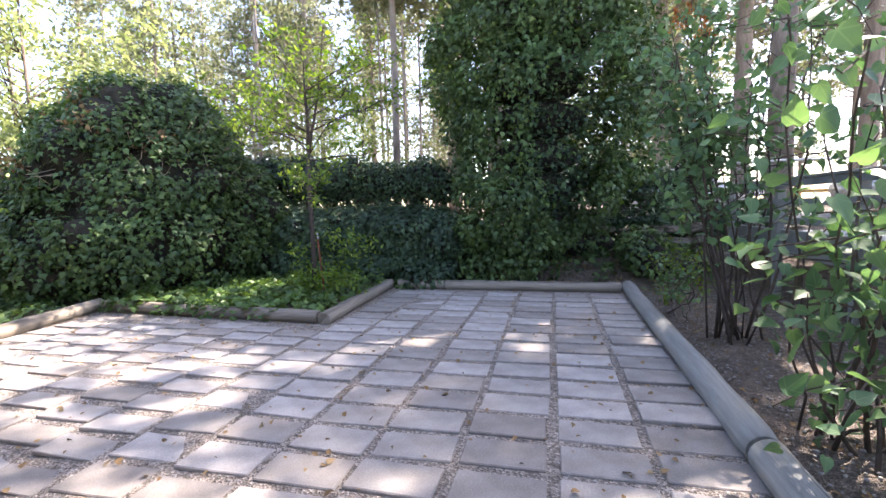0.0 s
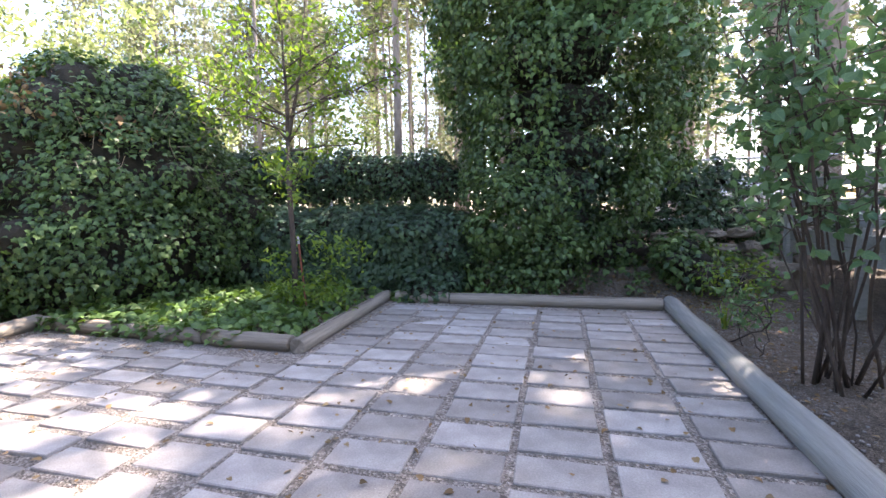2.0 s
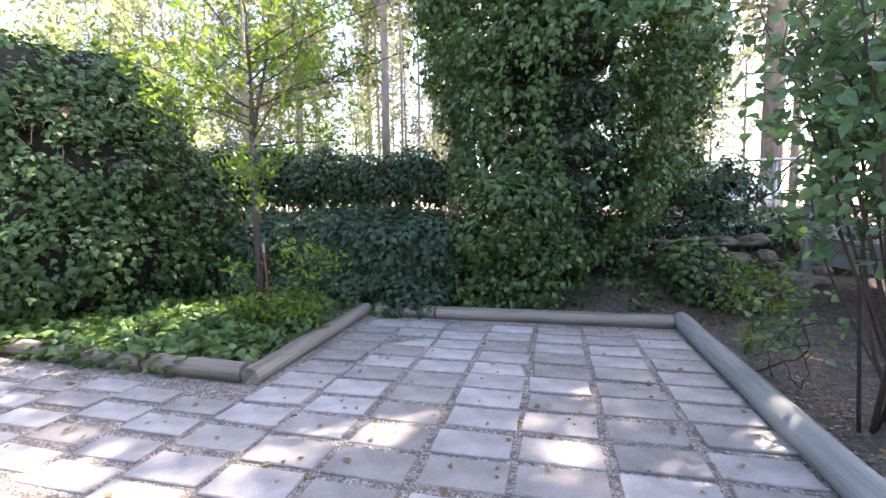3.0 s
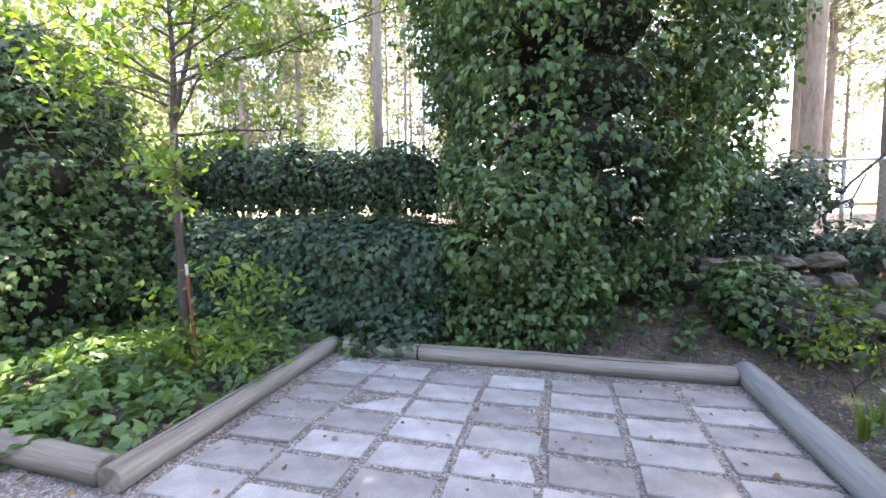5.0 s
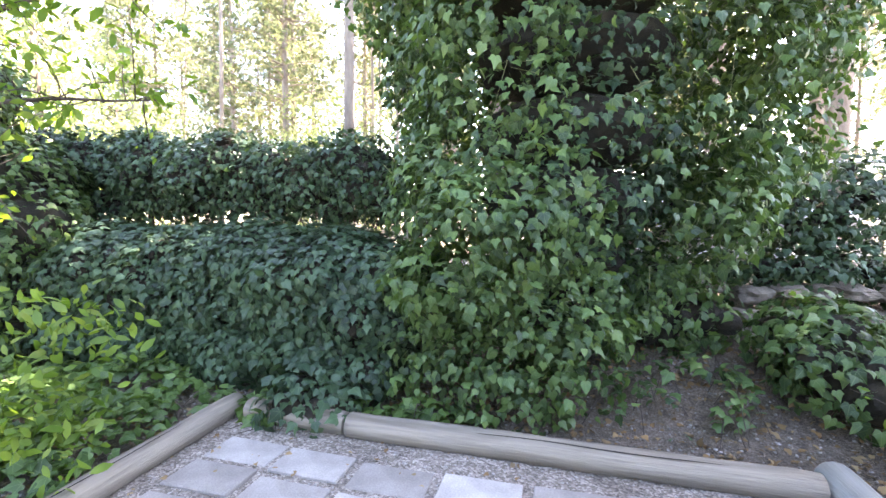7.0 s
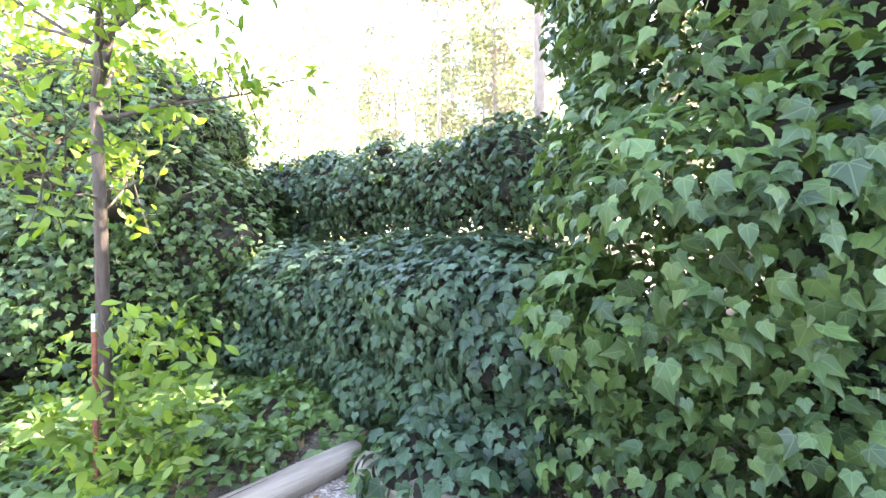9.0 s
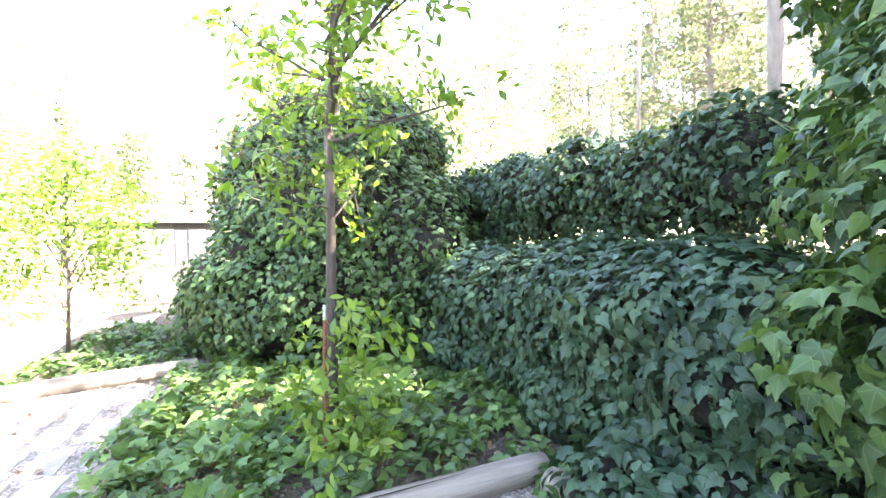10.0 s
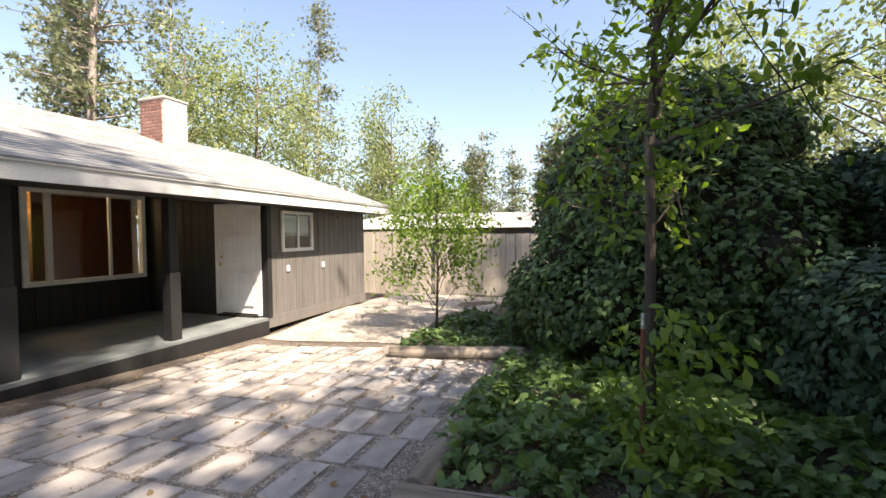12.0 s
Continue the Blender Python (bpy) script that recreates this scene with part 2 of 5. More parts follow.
# leaf outlines: across, along (stem at 0), lift; and triangles
def lobed(half, centre, tip):
    """A leaf outline mirrored about its midrib, as a fan round its centre."""
    ring = [half[0]] + half[1:] + [tip] + [(-x, y, z) for x, y, z in half[:0:-1]]
    k = len(ring)
    return np.array(ring + [centre]), np.array([(a, (a + 1) % k, k) for a in range(k)])


IVY_SHAPE = lobed([(0, 0.07, 0.0), (0.14, -0.08, -0.02), (0.32, -0.03, -0.05), (0.37, 0.14, 0.0), (0.5, 0.33, -0.08), (0.31, 0.48, 0.02), (0.15, 0.76, -0.03)], (0, 0.32, 0.07), (0, 1.1, -0.18))
HEART_SHAPE = (np.array([(0, 0.04, 0.0), (0.17, -0.05, 0.03), (0.35, 0.1, 0.06), (0.36, 0.36, 0.05), (0.2, 0.68, 0.02), (0, 1.0, -0.14), (-0.2, 0.68, 0.02), (-0.36, 0.36, 0.05), (-0.35, 0.1, 0.06),
                         (-0.17, -0.05, 0.03), (0, 0.4, -0.03)]),
               np.array([(0, 1, 10), (1, 2, 10), (2, 3, 10), (3, 4, 10), (4, 5, 10), (5, 6, 10), (6, 7, 10), (7, 8, 10), (8, 9, 10), (9, 0, 10)]))
OVAL_SHAPE = (np.array([(0, 0, 0.0), (0.17, 0.25, 0.04), (0.2, 0.6, 0.04), (0, 1.0, -0.08), (-0.2, 0.6, 0.04), (-0.17, 0.25, 0.04)]), np.array([(0, 1, 5), (1, 2, 5), (2, 4, 5), (2, 3, 4)]))
NEEDLE_SHAPE = (np.array([(0, 0, 0.0), (0.5, 0.75, 0.1), (0.16, 0.5, 0), (0.2, 1.1, -0.15), (-0.1, 0.55, 0.0), (-0.5, 0.8, 0.1), (-0.13, 0.3, 0.05)]),
                np.array([(0, 1, 2), (0, 2, 3), (0, 3, 4), (0, 4, 5), (0, 5, 6)]))


def leaf_mesh(name, at, normal, tip, size, shape, mat):
    """Many leaves as one mesh: places, facing, the way the tips point, sizes."""
    verts, tris = shape
    at, normal, tip, size = (np.asarray(a, float) for a in (at, normal, tip, size))
    normal = normal / (np.linalg.norm(normal, axis=1, keepdims=True) + 1e-9)
    along = tip - (tip * normal).sum(1, keepdims=True) * normal
    along /= np.linalg.norm(along, axis=1, keepdims=True) + 1e-9
    across = np.cross(along, normal)
    co = at[:, None] + size[:, None, None] * (verts[None, :, :1] * across[:, None] + verts[None, :, 1:2] * along[:, None] + verts[None, :, 2:] * normal[:, None])
    count, k = len(at), len(verts)
    faces = (tris[None] + (np.arange(count) * k)[:, None, None]).reshape(-1)
    me = bpy.data.meshes.new(name)
    me.vertices.add(count * k)
    me.vertices.foreach_set("co", co.reshape(-1).astype(np.float32))
    me.loops.add(len(faces))
    me.loops.foreach_set("vertex_index", faces.astype(np.int32))
    me.polygons.add(len(faces) // 3)
    me.polygons.foreach_set("loop_start", np.arange(0, len(faces), 3, dtype=np.int32))
    me.polygons.foreach_set("use_smooth", np.ones(len(faces) // 3, dtype=bool))
    me.update(calc_edges=True)
    blade = me.attributes.new("blade", "FLOAT_VECTOR", "POINT")
    blade.data.foreach_set("vector", np.tile(verts, (count, 1)).reshape(-1).astype(np.float32))
    me.materials.append(mat)
    return me


def unit(v):
    return v / (np.linalg.norm(v, axis=1, keepdims=True) + 1e-9)


def shell(blobs, density, keep=lambda p: p[:, 2] > 0.02):
    """Points and outward directions spread over the outside of a union of ellipsoids (x, y, z, rx, ry, rz)."""
    blobs = np.asarray(blobs, float)
    pts, nor = [], []
    for i, b in enumerate(blobs):
        r = b[3:]
        area = 4 * math.pi * (((r[0] * r[1]) ** 1.6 + (r[0] * r[2]) ** 1.6 + (r[1] * r[2]) ** 1.6) / 3) ** (1 / 1.6)
        d = unit(RNG.normal(size=(int(area * density), 3)))
        p = b[:3] + d * r
        ok = keep(p)
        for j, c in enumerate(blobs):
            if j != i and np.abs(c[:3] - b[:3]).max() < 4:
                ok &= (((p - c[:3]) / c[3:]) ** 2).sum(1) > 0.93
        pts.append(p[ok])
        nor.append(unit(d / r)[ok])
    return np.concatenate(pts), np.concatenate(nor)


def ivy_leaves(name, blobs, density, size, mat, parent, shape=IVY_SHAPE, depth=0.12, keep=lambda p: p[:, 2] > 0.02, label="", droop=0.9, gaps=-1.0, loose=0.55, lift=0.45):
    p, d = shell(blobs, density, keep)
    if gaps > -1:
        thin = np.array([noise.noise(Vector(q) * 1.7) + 0.5 * noise.noise(Vector(q) * 4.1) for q in p])
        some = (thin > gaps) | (RNG.random(len(p)) < 0.22)
        p, d = p[some], d[some]
    n = len(p)
    p = p - d * (RNG.random((n, 1)) ** 1.5 - 0.3) * depth
    facing = unit(d + np.array((0, 0, lift)) + RNG.normal(size=(n, 3)) * loose)
    tip = np.array((0, 0, -droop)) + d * 0.35 + RNG.normal(size=(n, 3)) * 0.55
    s = size * (0.4 + 0.85 * RNG.random(n))
    ob = new(name, leaf_mesh(name, p, facing, tip, s, shape, mat))
    ob.parent = parent
    return tagged(ob, label, kind="stuff")


# Dark hulls added inside the leaf shell, so gaps look deep in shade.
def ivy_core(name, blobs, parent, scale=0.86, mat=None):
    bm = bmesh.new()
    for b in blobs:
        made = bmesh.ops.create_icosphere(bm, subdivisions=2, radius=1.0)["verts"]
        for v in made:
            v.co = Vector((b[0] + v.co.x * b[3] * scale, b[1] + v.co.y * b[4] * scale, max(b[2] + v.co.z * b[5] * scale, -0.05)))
    return tagged(part(name, bm, mat or SHADE_CORE, parent), kind="stuff")


def bumps_on(blobs, count, low, high, keep=lambda p: p[:, 2] > 0.1):
    """Smaller lumps on the outside of a mass, for an uneven outline."""
    p, d = shell(blobs, 60, keep)
    pick = RNG.choice(len(p), min(count, len(p)), replace=False)
    r = low + (high - low) * RNG.random(len(pick))
    c = p[pick] - d[pick] * r[:, None] * 0.5
    return [(*q, a, a, a * 0.9) for q, a in zip(c, r)]


# ---- the ground ----
def patio_drop(x, y):
    """The patio falls a little towards the porch."""
    a = min(max((-4.0 - y) / 2.6, 0.0), 1.0) * min(max((1.6 - x) / 2.0, 0.0), 1.0) * min(max((x + 6.5) / 3.0, 0.0), 1.0)
    return -0.09 * a * a * (3 - 2 * a)


def ground_height(x, y):
    def step(a, b, v):
        v = min(max((v - a) / (b - a), 0.0), 1.0)
        return v * v * (3 - 2 * v)
    z = 0.2 * step(-4.5, -8.5, x)
    z += 0.42 * step(0.05, 1.7, y) * step(0.4, 2.8, x) + 0.5 * step(2.0, 3.2, y) + 0.4 * step(6.0, 16.0, y)
    z += 0.04 * noise.noise(Vector((x * 0.9, y * 0.9, 0))) * step(0.0, 0.6, max(y, x - 3.9, -3.0 - x))
    return z - 0.02 + patio_drop(x, y)


def build_ground():
    xs = np.concatenate([np.linspace(-160, -14, 24), np.linspace(-13, 8, 127), np.linspace(9, 160, 24)])
    ys = np.concatenate([np.linspace(-160, -11, 24), np.linspace(-10, 5, 91), np.linspace(6, 160, 30)])
    verts = [(x, y, ground_height(x, y)) for y in ys for x in xs]
    w = len(xs)
    faces = [(j * w + i, j * w + i + 1, (j + 1) * w + i + 1, (j + 1) * w + i) for j in range(len(ys) - 1) for i in range(w - 1)]
    me = bpy.data.meshes.new("ground")
    me.from_pydata(verts, [], faces)
    me.materials.append(SOIL)
    me.polygons.foreach_set("use_smooth", [True] * len(me.polygons))
    return tagged(new("ground", me), "dry grey-brown soil with fine gravel and litter", "ground", kind="structure")


ground = build_ground()

# ---- pale sunlit yard ----
me = bpy.data.meshes.new("yard")
gx, gy = np.linspace(-11.1, -4.35, 28), np.linspace(-7.0, -4.35, 12)
me.from_pydata([(x, y + (0.9 if x < -7.5 else 0.0) * (y + 7.0) / 2.65, ground_height(x, y) + 0.012) for y in gy for x in gx], [], [(j * 28 + i, j * 28 + i + 1, (j + 1) * 28 + i + 1, (j + 1) * 28 + i) for j in range(11) for i in range(27)])
me.materials.append(grit("pale dusty gravel", 55.0, (0.26, 0.235, 0.21), (0.42, 0.39, 0.36), (0.58, 0.55, 0.51), 0.8, 0.02))
tagged(new("yard", me), "pale dusty gravel yard beside the house", "ground", kind="structure")

# ---- logs ----
CRACK = plain("dark crack in wood", (0.025, 0.02, 0.016), 0.95)


def log(a, b, r, mat, label, z=0.055, cracks=()):
    """A round log lying from a to b; its mesh runs along its own x axis."""
    a, b = Vector((*a, z)), Vector((*b, z))
    length = (b - a).length
    bm = bmesh.new()
    steps = max(8, int(length / 0.12))
    seed = RNG.random() * 50
    pts = [(i * length / steps, 0.012 * noise.noise(Vector((i * 0.2, seed, 0))), 0.008 * noise.noise(Vector((i * 0.25, seed, 9)))) for i in range(steps + 1)]
    rad = [r * (0.9 if i in (0, steps) else 1.0) * (1 + 0.1 * noise.noise(Vector((i * 0.18, seed, 3)))) for i in range(steps + 1)]
    pts.insert(1, (0.015, *pts[0][1:])), rad.insert(1, r)
    add_tube(bm, pts, rad, 16)
    for v in bm.verts:
        k = 1 + 0.05 * noise.noise(Vector((v.co.x * 0.8, v.co.y * 9, v.co.z * 9 + seed)))
        v.co.y, v.co.z = v.co.y * k, v.co.z * k
    ob = to_object("border_log", bm, mat, True)
    for p in ob.data.polygons:
        p.use_smooth = len(p.vertices) == 4
    bm = bmesh.new()
    for angle in cracks:
        row = []
        x0, x1 = sorted(RNG.uniform(0.04, 0.96, 2) * length)
        x0, x1 = (x0, x1) if x1 - x0 > 0.4 * length else (0.06 * length, 0.8 * length)
        for t in np.linspace(0, 1, 26):
            x = x0 + (x1 - x0) * t
            g = angle + 0.22 * noise.noise(Vector((x * 1.3, seed, angle)))
            half = 0.0045 * math.sin(math.pi * t) ** 0.5 / r
            row.append([bm.verts.new((x, r * 1.035 * math.sin(g + e), r * 1.035 * math.cos(g + e))) for e in (-half, half)])
        for p, q in zip(row, row[1:]):
            bm.faces.new((p[0], q[0], q[1], p[1]))
    if cracks:
        part("crack", bm, CRACK, ob, "dark drying crack")
    d = (b - a).normalized()
    ob.matrix_world = Matrix.Translation(a) @ d.to_track_quat("X", "Z").to_matrix().to_4x4()
    return tagged(ob, label, "log", "logs round the patio")


GREY_LOG = "weathered grey round log edging the paver patio"
log((0.13, -0.05), (0.97, -0.09), 0.088, LOG, GREY_LOG)
log((0.99, -0.09), (3.83, -0.10), 0.09, LOG, "weathered cracked grey log behind the paver patio", cracks=(0.35, -0.5))
log((3.95, 0.05), (3.88, -4.86), 0.1, LOG_PALE, "silver-grey smooth log along the patio edge")
log((3.88, -4.89), (3.82, -9.0), 0.1, LOG_PALE, "silver-grey smooth log along the patio edge", cracks=(0.3,))
log((0.06, -2.6), (-0.05, 0.02), 0.088, LOG, "grey split log between patio and ivy bed", cracks=(-0.25, 0.5))
log((-0.05, -2.52), (-1.12, -2.47), 0.09, LOG, "sawn grey log in front of the ivy bed")
log((-1.14, -2.47), (-3.80, -2.30), 0.09, LOG, GREY_LOG)
log((-3.86, -2.28), (-3.42, -4.12), 0.1, LOG, "sunlit tan log ending the ivy bed")

# ---- ivy mound ----
def mound():
    top = empty("ivy_mound", pose(-5.1, -0.5, 0))
    blobs = [(-5.2, -0.4, 0.8, 2.5, 2.1, 1.5), (-5.0, -0.3, 1.8, 2.1, 1.8, 1.5), (-4.9, -0.2, 2.7, 1.55, 1.45, 1.15), (-6.6, -0.1, 1.2, 1.7, 1.8, 1.4), (-3.6, 0.3, 1.2, 1.0, 1.0, 1.3)]
    blobs += bumps_on(blobs, 46, 0.3, 0.65)
    blobs = [(b[0] + 5.1, b[1] + 0.5, *b[2:]) for b in blobs]
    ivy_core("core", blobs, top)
    ivy_leaves("leaves", blobs, 560, 0.085, IVY, top, depth=0.34, gaps=-0.2)
    p, d = shell(blobs, 6, lambda q: q[:, 2] > 1.6)
    bm = bmesh.new()
    for q, w in zip(p[:110], d[:110]):
        tip = q + w * 0.2 + RNG.normal(size=3) * 0.16
        add_tube(bm, [q - w * 0.1, (q + tip) / 2 + RNG.normal(size=3) * 0.04, tip], [0.006, 0.004, 0.002], 4)
    tagged(part("dry_twigs", bm, plain("dry twigs", (0.35, 0.28, 0.2), 0.9), top, "bare tan twigs"), kind="stuff")
    k = 500
    c = np.array([(0.2, -0.9, 3.35), (-0.6, -1.6, 2.2), (0.6, -1.2, 2.9), (1.3, -0.6, 2.6)])[RNG.integers(0, 4, k)] + RNG.normal(size=(k, 3)) * (0.22, 0.16, 0.14)
    ob = new("dead_leaves", leaf_mesh("dead_leaves", c, RNG.normal(size=(k, 3)), RNG.normal(size=(k, 3)), 0.05 + 0.05 * RNG.random(k), HEART_SHAPE, DRY))
    ob.parent = top
    tagged(ob, "dried brown leaves", kind="stuff")
    return tagged(top, "large rounded mound of dark green ivy", "ivy")


mound()


# ---- ivy hedges ----
def lower_hedge():
    top = empty("ivy_hedge", pose(-1.8, 0.8, 0))
    blobs = [(x - 0.0, 0.2 + 0.07 * math.sin(x * 2.3), z, 0.5, 0.62, 0.42) for x in np.arange(-2.6, 2.75, 0.3) for z in (0.3, 0.7, 1.0)]
    blobs = [(b[0], b[1] + RNG.normal() * 0.04, b[2] + RNG.normal() * 0.03, *b[3:]) for b in blobs]
    blobs += bumps_on(blobs, 60, 0.14, 0.3)
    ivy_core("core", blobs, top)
    ivy_leaves("leaves", blobs, 1000, 0.083, IVY_DEEP, top, depth=0.2, loose=0.34, lift=0.3)
    return tagged(top, "clipped bank of dark blue-green ivy", "hedge")


def upper_hedge():
    top = empty("fence_ivy", pose(-2.0, 1.5, 0))
    blobs = [(x, RNG.normal() * 0.06, 2.08 - 0.05 * x + RNG.normal() * 0.06, 0.42, 0.36, 0.36) for x in np.arange(-3.2, 2.7, 0.26)]
    blobs += [(x, 0.0, 1.72 + RNG.normal() * 0.07, 0.2, 0.22, 0.16) for x in np.arange(-3.2, 2.7, 0.25)]
    blobs += bumps_on(blobs, 44, 0.1, 0.22)
    ivy_core("core", blobs, top, 0.7)
    ivy_leaves("leaves", blobs, 760, 0.068, IVY_DEEP, top, depth=0.2, keep=lambda q: q[:, 2] > 0.02)
    for x in np.arange(-3.0, 3.0, 1.22):
        part("post", tube([(x, 0.05, 0), (x, 0.05, 2.2)], [0.035, 0.033], 8), BARK, top, "dark wooden post")
    bm = bmesh.new()
    for _ in range(60):
        x = RNG.uniform(-3, 2.6)
        add_tube(bm, [(x, 0.1, 0.9), (x + RNG.normal() * 0.1, 0.0, 1.4), (x + RNG.normal() * 0.2, 0.05, 1.9)], [0.008, 0.007, 0.005], 4)
    tagged(part("vine_tangle", bm, BARK, top), kind="stuff")
    return tagged(top, "ivy hanging over a wire fence behind the hedge", "hedge")


lower_hedge()
upper_hedge()


# ---- stems and sprays ----
def stem_points(a, b, bend, steps=6):
    a, b = np.asarray(a, float), np.asarray(b, float)
    side = RNG.normal(size=3) * bend
    return [a + (b - a) * t + side * math.sin(math.pi * t) + RNG.normal(size=3) * bend * 0.12 for t in np.linspace(0, 1, steps)]


def twig_leaves(path, count, spread, from_t=0.3):
    t = from_t + (1 - from_t) * RNG.random(count)
    path = np.asarray(path)
    i = np.minimum((t * (len(path) - 1)).astype(int), len(path) - 2)
    f = (t * (len(path) - 1) - i)[:, None]
    return path[i] * (1 - f) + path[i + 1] * f + RNG.normal(size=(count, 3)) * spread


def leaf_part(name, pts, size, shape, mat, parent, label="", up=0.5, droop=0.5):
    pts = np.asarray(pts)
    k = len(pts)
    nrm = RNG.normal(size=(k, 3)) * 0.6 + (0, 0, up)
    tip = RNG.normal(size=(k, 3)) * 0.8 + (0, 0, -droop)
    ob = new(name, leaf_mesh(name, pts, nrm, tip, size * (0.6 + 0.7 * RNG.random(k)), shape, mat))
    ob.parent = parent
    return tagged(ob, label, kind="stuff")


# ---- ivy-clad tree ----
def ivy_tree():
    top = empty("ivy_tree", pose(2.45, 1.6, 0.3))
    outline = [(0.3, 0.8, 0.8), (0.8, 1.1, 1.1), (1.4, 1.5, 1.4), (2.0, 1.7, 1.5), (2.7, 1.85, 1.6), (3.4, 1.95, 1.7), (4.2, 2.0, 1.8), (5.0, 1.8, 1.7), (5.8, 1.4, 1.4), (6.5, 0.9, 0.9)]
    blobs = [(0.05 * math.sin(z * 3), 0.05 * math.cos(z * 2), z, rx * 0.94, ry * 0.94, 0.62) for z, rx, ry in outline]
    blobs = [(b[0], b[1], b[2], b[3] * 0.9, b[4] * 0.93, b[5]) for b in blobs]
    blobs += bumps_on(blobs, 80, 0.3, 0.75)
    blobs += [(-0.45, -1.25, 0.05, 0.4, 0.3, 0.34), (-0.95, -1.05, 0.05, 0.4, 0.3, 0.3), (0.0, -1.1, 0.1, 0.4, 0.3, 0.26)]
    blobs += [(-0.75, -1.15, 0.75, 0.5, 0.42, 0.36), (-0.5, -1.3, 1.15, 0.45, 0.4, 0.35), (-1.15, -0.75, 0.45, 0.42, 0.4, 0.4), (-0.1, -1.15, 0.35, 0.45, 0.33, 0.35), (1.6, 0.4, 3.6, 0.7, 0.6, 0.5),
              (1.5, 0.0, 1.9, 0.5, 0.5, 0.5), (1.65, -0.05, 2.7, 0.62, 0.6, 0.6), (1.75, 0.0, 3.4, 0.68, 0.6, 0.6), (1.7, 0.1, 4.1, 0.6, 0.6, 0.6)]
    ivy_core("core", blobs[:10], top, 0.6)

    def outside(q):
        """Leaves everywhere but in the dark hollow of the crown and near the soil."""
        deep = ((q[:, 0] - 0.7) / 0.68) ** 2 + ((q[:, 1] + 1.1) / 0.85) ** 2 + ((q[:, 2] - 2.4) / 1.8) ** 2
        return (q[:, 2] > -0.2) & ((deep > 1) | (RNG.random(len(q)) < 0.1))
    ivy_leaves("leaves", blobs, 500, 0.08, IVY, top, depth=0.5, gaps=-0.27, keep=outside)
    # Inner shell takes the darker ivy green to deepen the hollow's shade.
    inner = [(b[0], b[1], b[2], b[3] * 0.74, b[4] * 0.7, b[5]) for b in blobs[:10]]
    ivy_leaves("inner_leaves", inner, 220, 0.075, IVY_DEEP, top, depth=0.35, keep=lambda q: (np.abs(q[:, 0] - 0.55) < 0.8) & (q[:, 1] < 0.1) & (q[:, 2] > 0.3), label="leaves deep in the crown, coloured darker for shade")
    ivy_leaves("mature_leaves", blobs, 260, 0.072, IVY, top, HEART_SHAPE, depth=0.5, gaps=-0.14, keep=outside)
    front = [(-0.75, -1.15, 0.75, 0.53, 0.45, 0.39), (-0.5, -1.3, 1.15, 0.48, 0.43, 0.38)]
    ivy_leaves("young_leaves", front, 60, 0.092, IVY_LIGHT, top, depth=0.1, label="fresh lighter green leaves")
    loose = [(1.75, 0.2, z, 0.5, 0.5, 0.42) for z in (1.9, 2.5, 3.1)] + [(-1.75, 0.1, 3.6, 0.5, 0.5, 0.5), (-1.7, 0.0, 4.4, 0.5, 0.5, 0.5)]
    ivy_leaves("outer_leaves", loose, 130, 0.09, IVY, top, depth=0.5)
    p, d = shell(front, 260)
    p, d = p[:280], d[:280]
    leaf = leaf_mesh("leaf", np.zeros((1, 3)), np.array([(0, 0, 1.0)]), np.array([(0, 1.0, 0)]), np.array([0.1]), IVY_SHAPE, IVY_LIGHT)
    for q, w in zip(p, d):
        face = Vector(w) + Vector((0, 0, 0.4)) + Vector(RNG.normal(size=3)) * 0.4
        down = Vector((RNG.normal() * 0.5, RNG.normal() * 0.5, -1))
        z = face.normalized()
        y = (down - down.dot(z) * z).normalized()
        turn = Matrix((y.cross(z), y, z)).transposed().to_4x4()
        share("leaf", leaf, Matrix.Translation(Vector(q + w * RNG.uniform(0.0, 0.07))) @ turn @ Matrix.Scale(float(RNG.uniform(0.6, 1.15)), 4), top)
    sprays = []
    for bx, by, bz in ((-0.5, -1.5, 3.9), (0.0, -1.75, 3.55), (0.5, -1.6, 3.8), (0.9, -1.8, 3.4), (1.3, -1.5, 3.7), (1.75, -1.3, 3.35), (1.5, -1.0, 4.2), (0.4, -1.2, 4.5)):
        path = stem_points((0.1, -0.1, bz + 0.5), (bx, by, bz), 0.12, 8)
        part("bough", tube(path, list(np.linspace(0.03, 0.006, 8)), 7), BARK, top, smooth=True)
        for q in twig_leaves(path, 13, 0.0, 0.5):
            twig = stem_points(q, q + RNG.normal(size=3) * (0.24, 0.2, 0.08) + (0, -0.08, -0.14), 0.03, 4)
            sprays.append(twig_leaves(twig, 12, 0.05, 0.1))
    leaf_part("spray_leaves", np.concatenate(sprays), 0.095, HEART_SHAPE, LILAC, top, "paler leaves of overhanging boughs", up=0.7, droop=0.5)
    part("trunk", tube([(0.1, 0, -0.35), (0.05, 0, 2), (0, 0.1, 4.5), (0, 0, 7)], [0.3, 0.22, 0.16, 0.05], 12), BARK, top)
    bm = bmesh.new()
    p, d = shell(blobs, 4.0, lambda q: (q[:, 2] > 0.3) & (q[:, 1] < 0))
    pick = RNG.permutation(len(p))[:90]
    for q, w in zip(p[pick], d[pick]):
        add_tube(bm, [q + w * 0.02, q + w * 0.1 + RNG.normal(size=3) * 0.06, q + w * 0.12 + np.array((0, 0, -0.14)) + RNG.normal(size=3) * 0.07], [0.0028, 0.0022, 0.0015], 4)
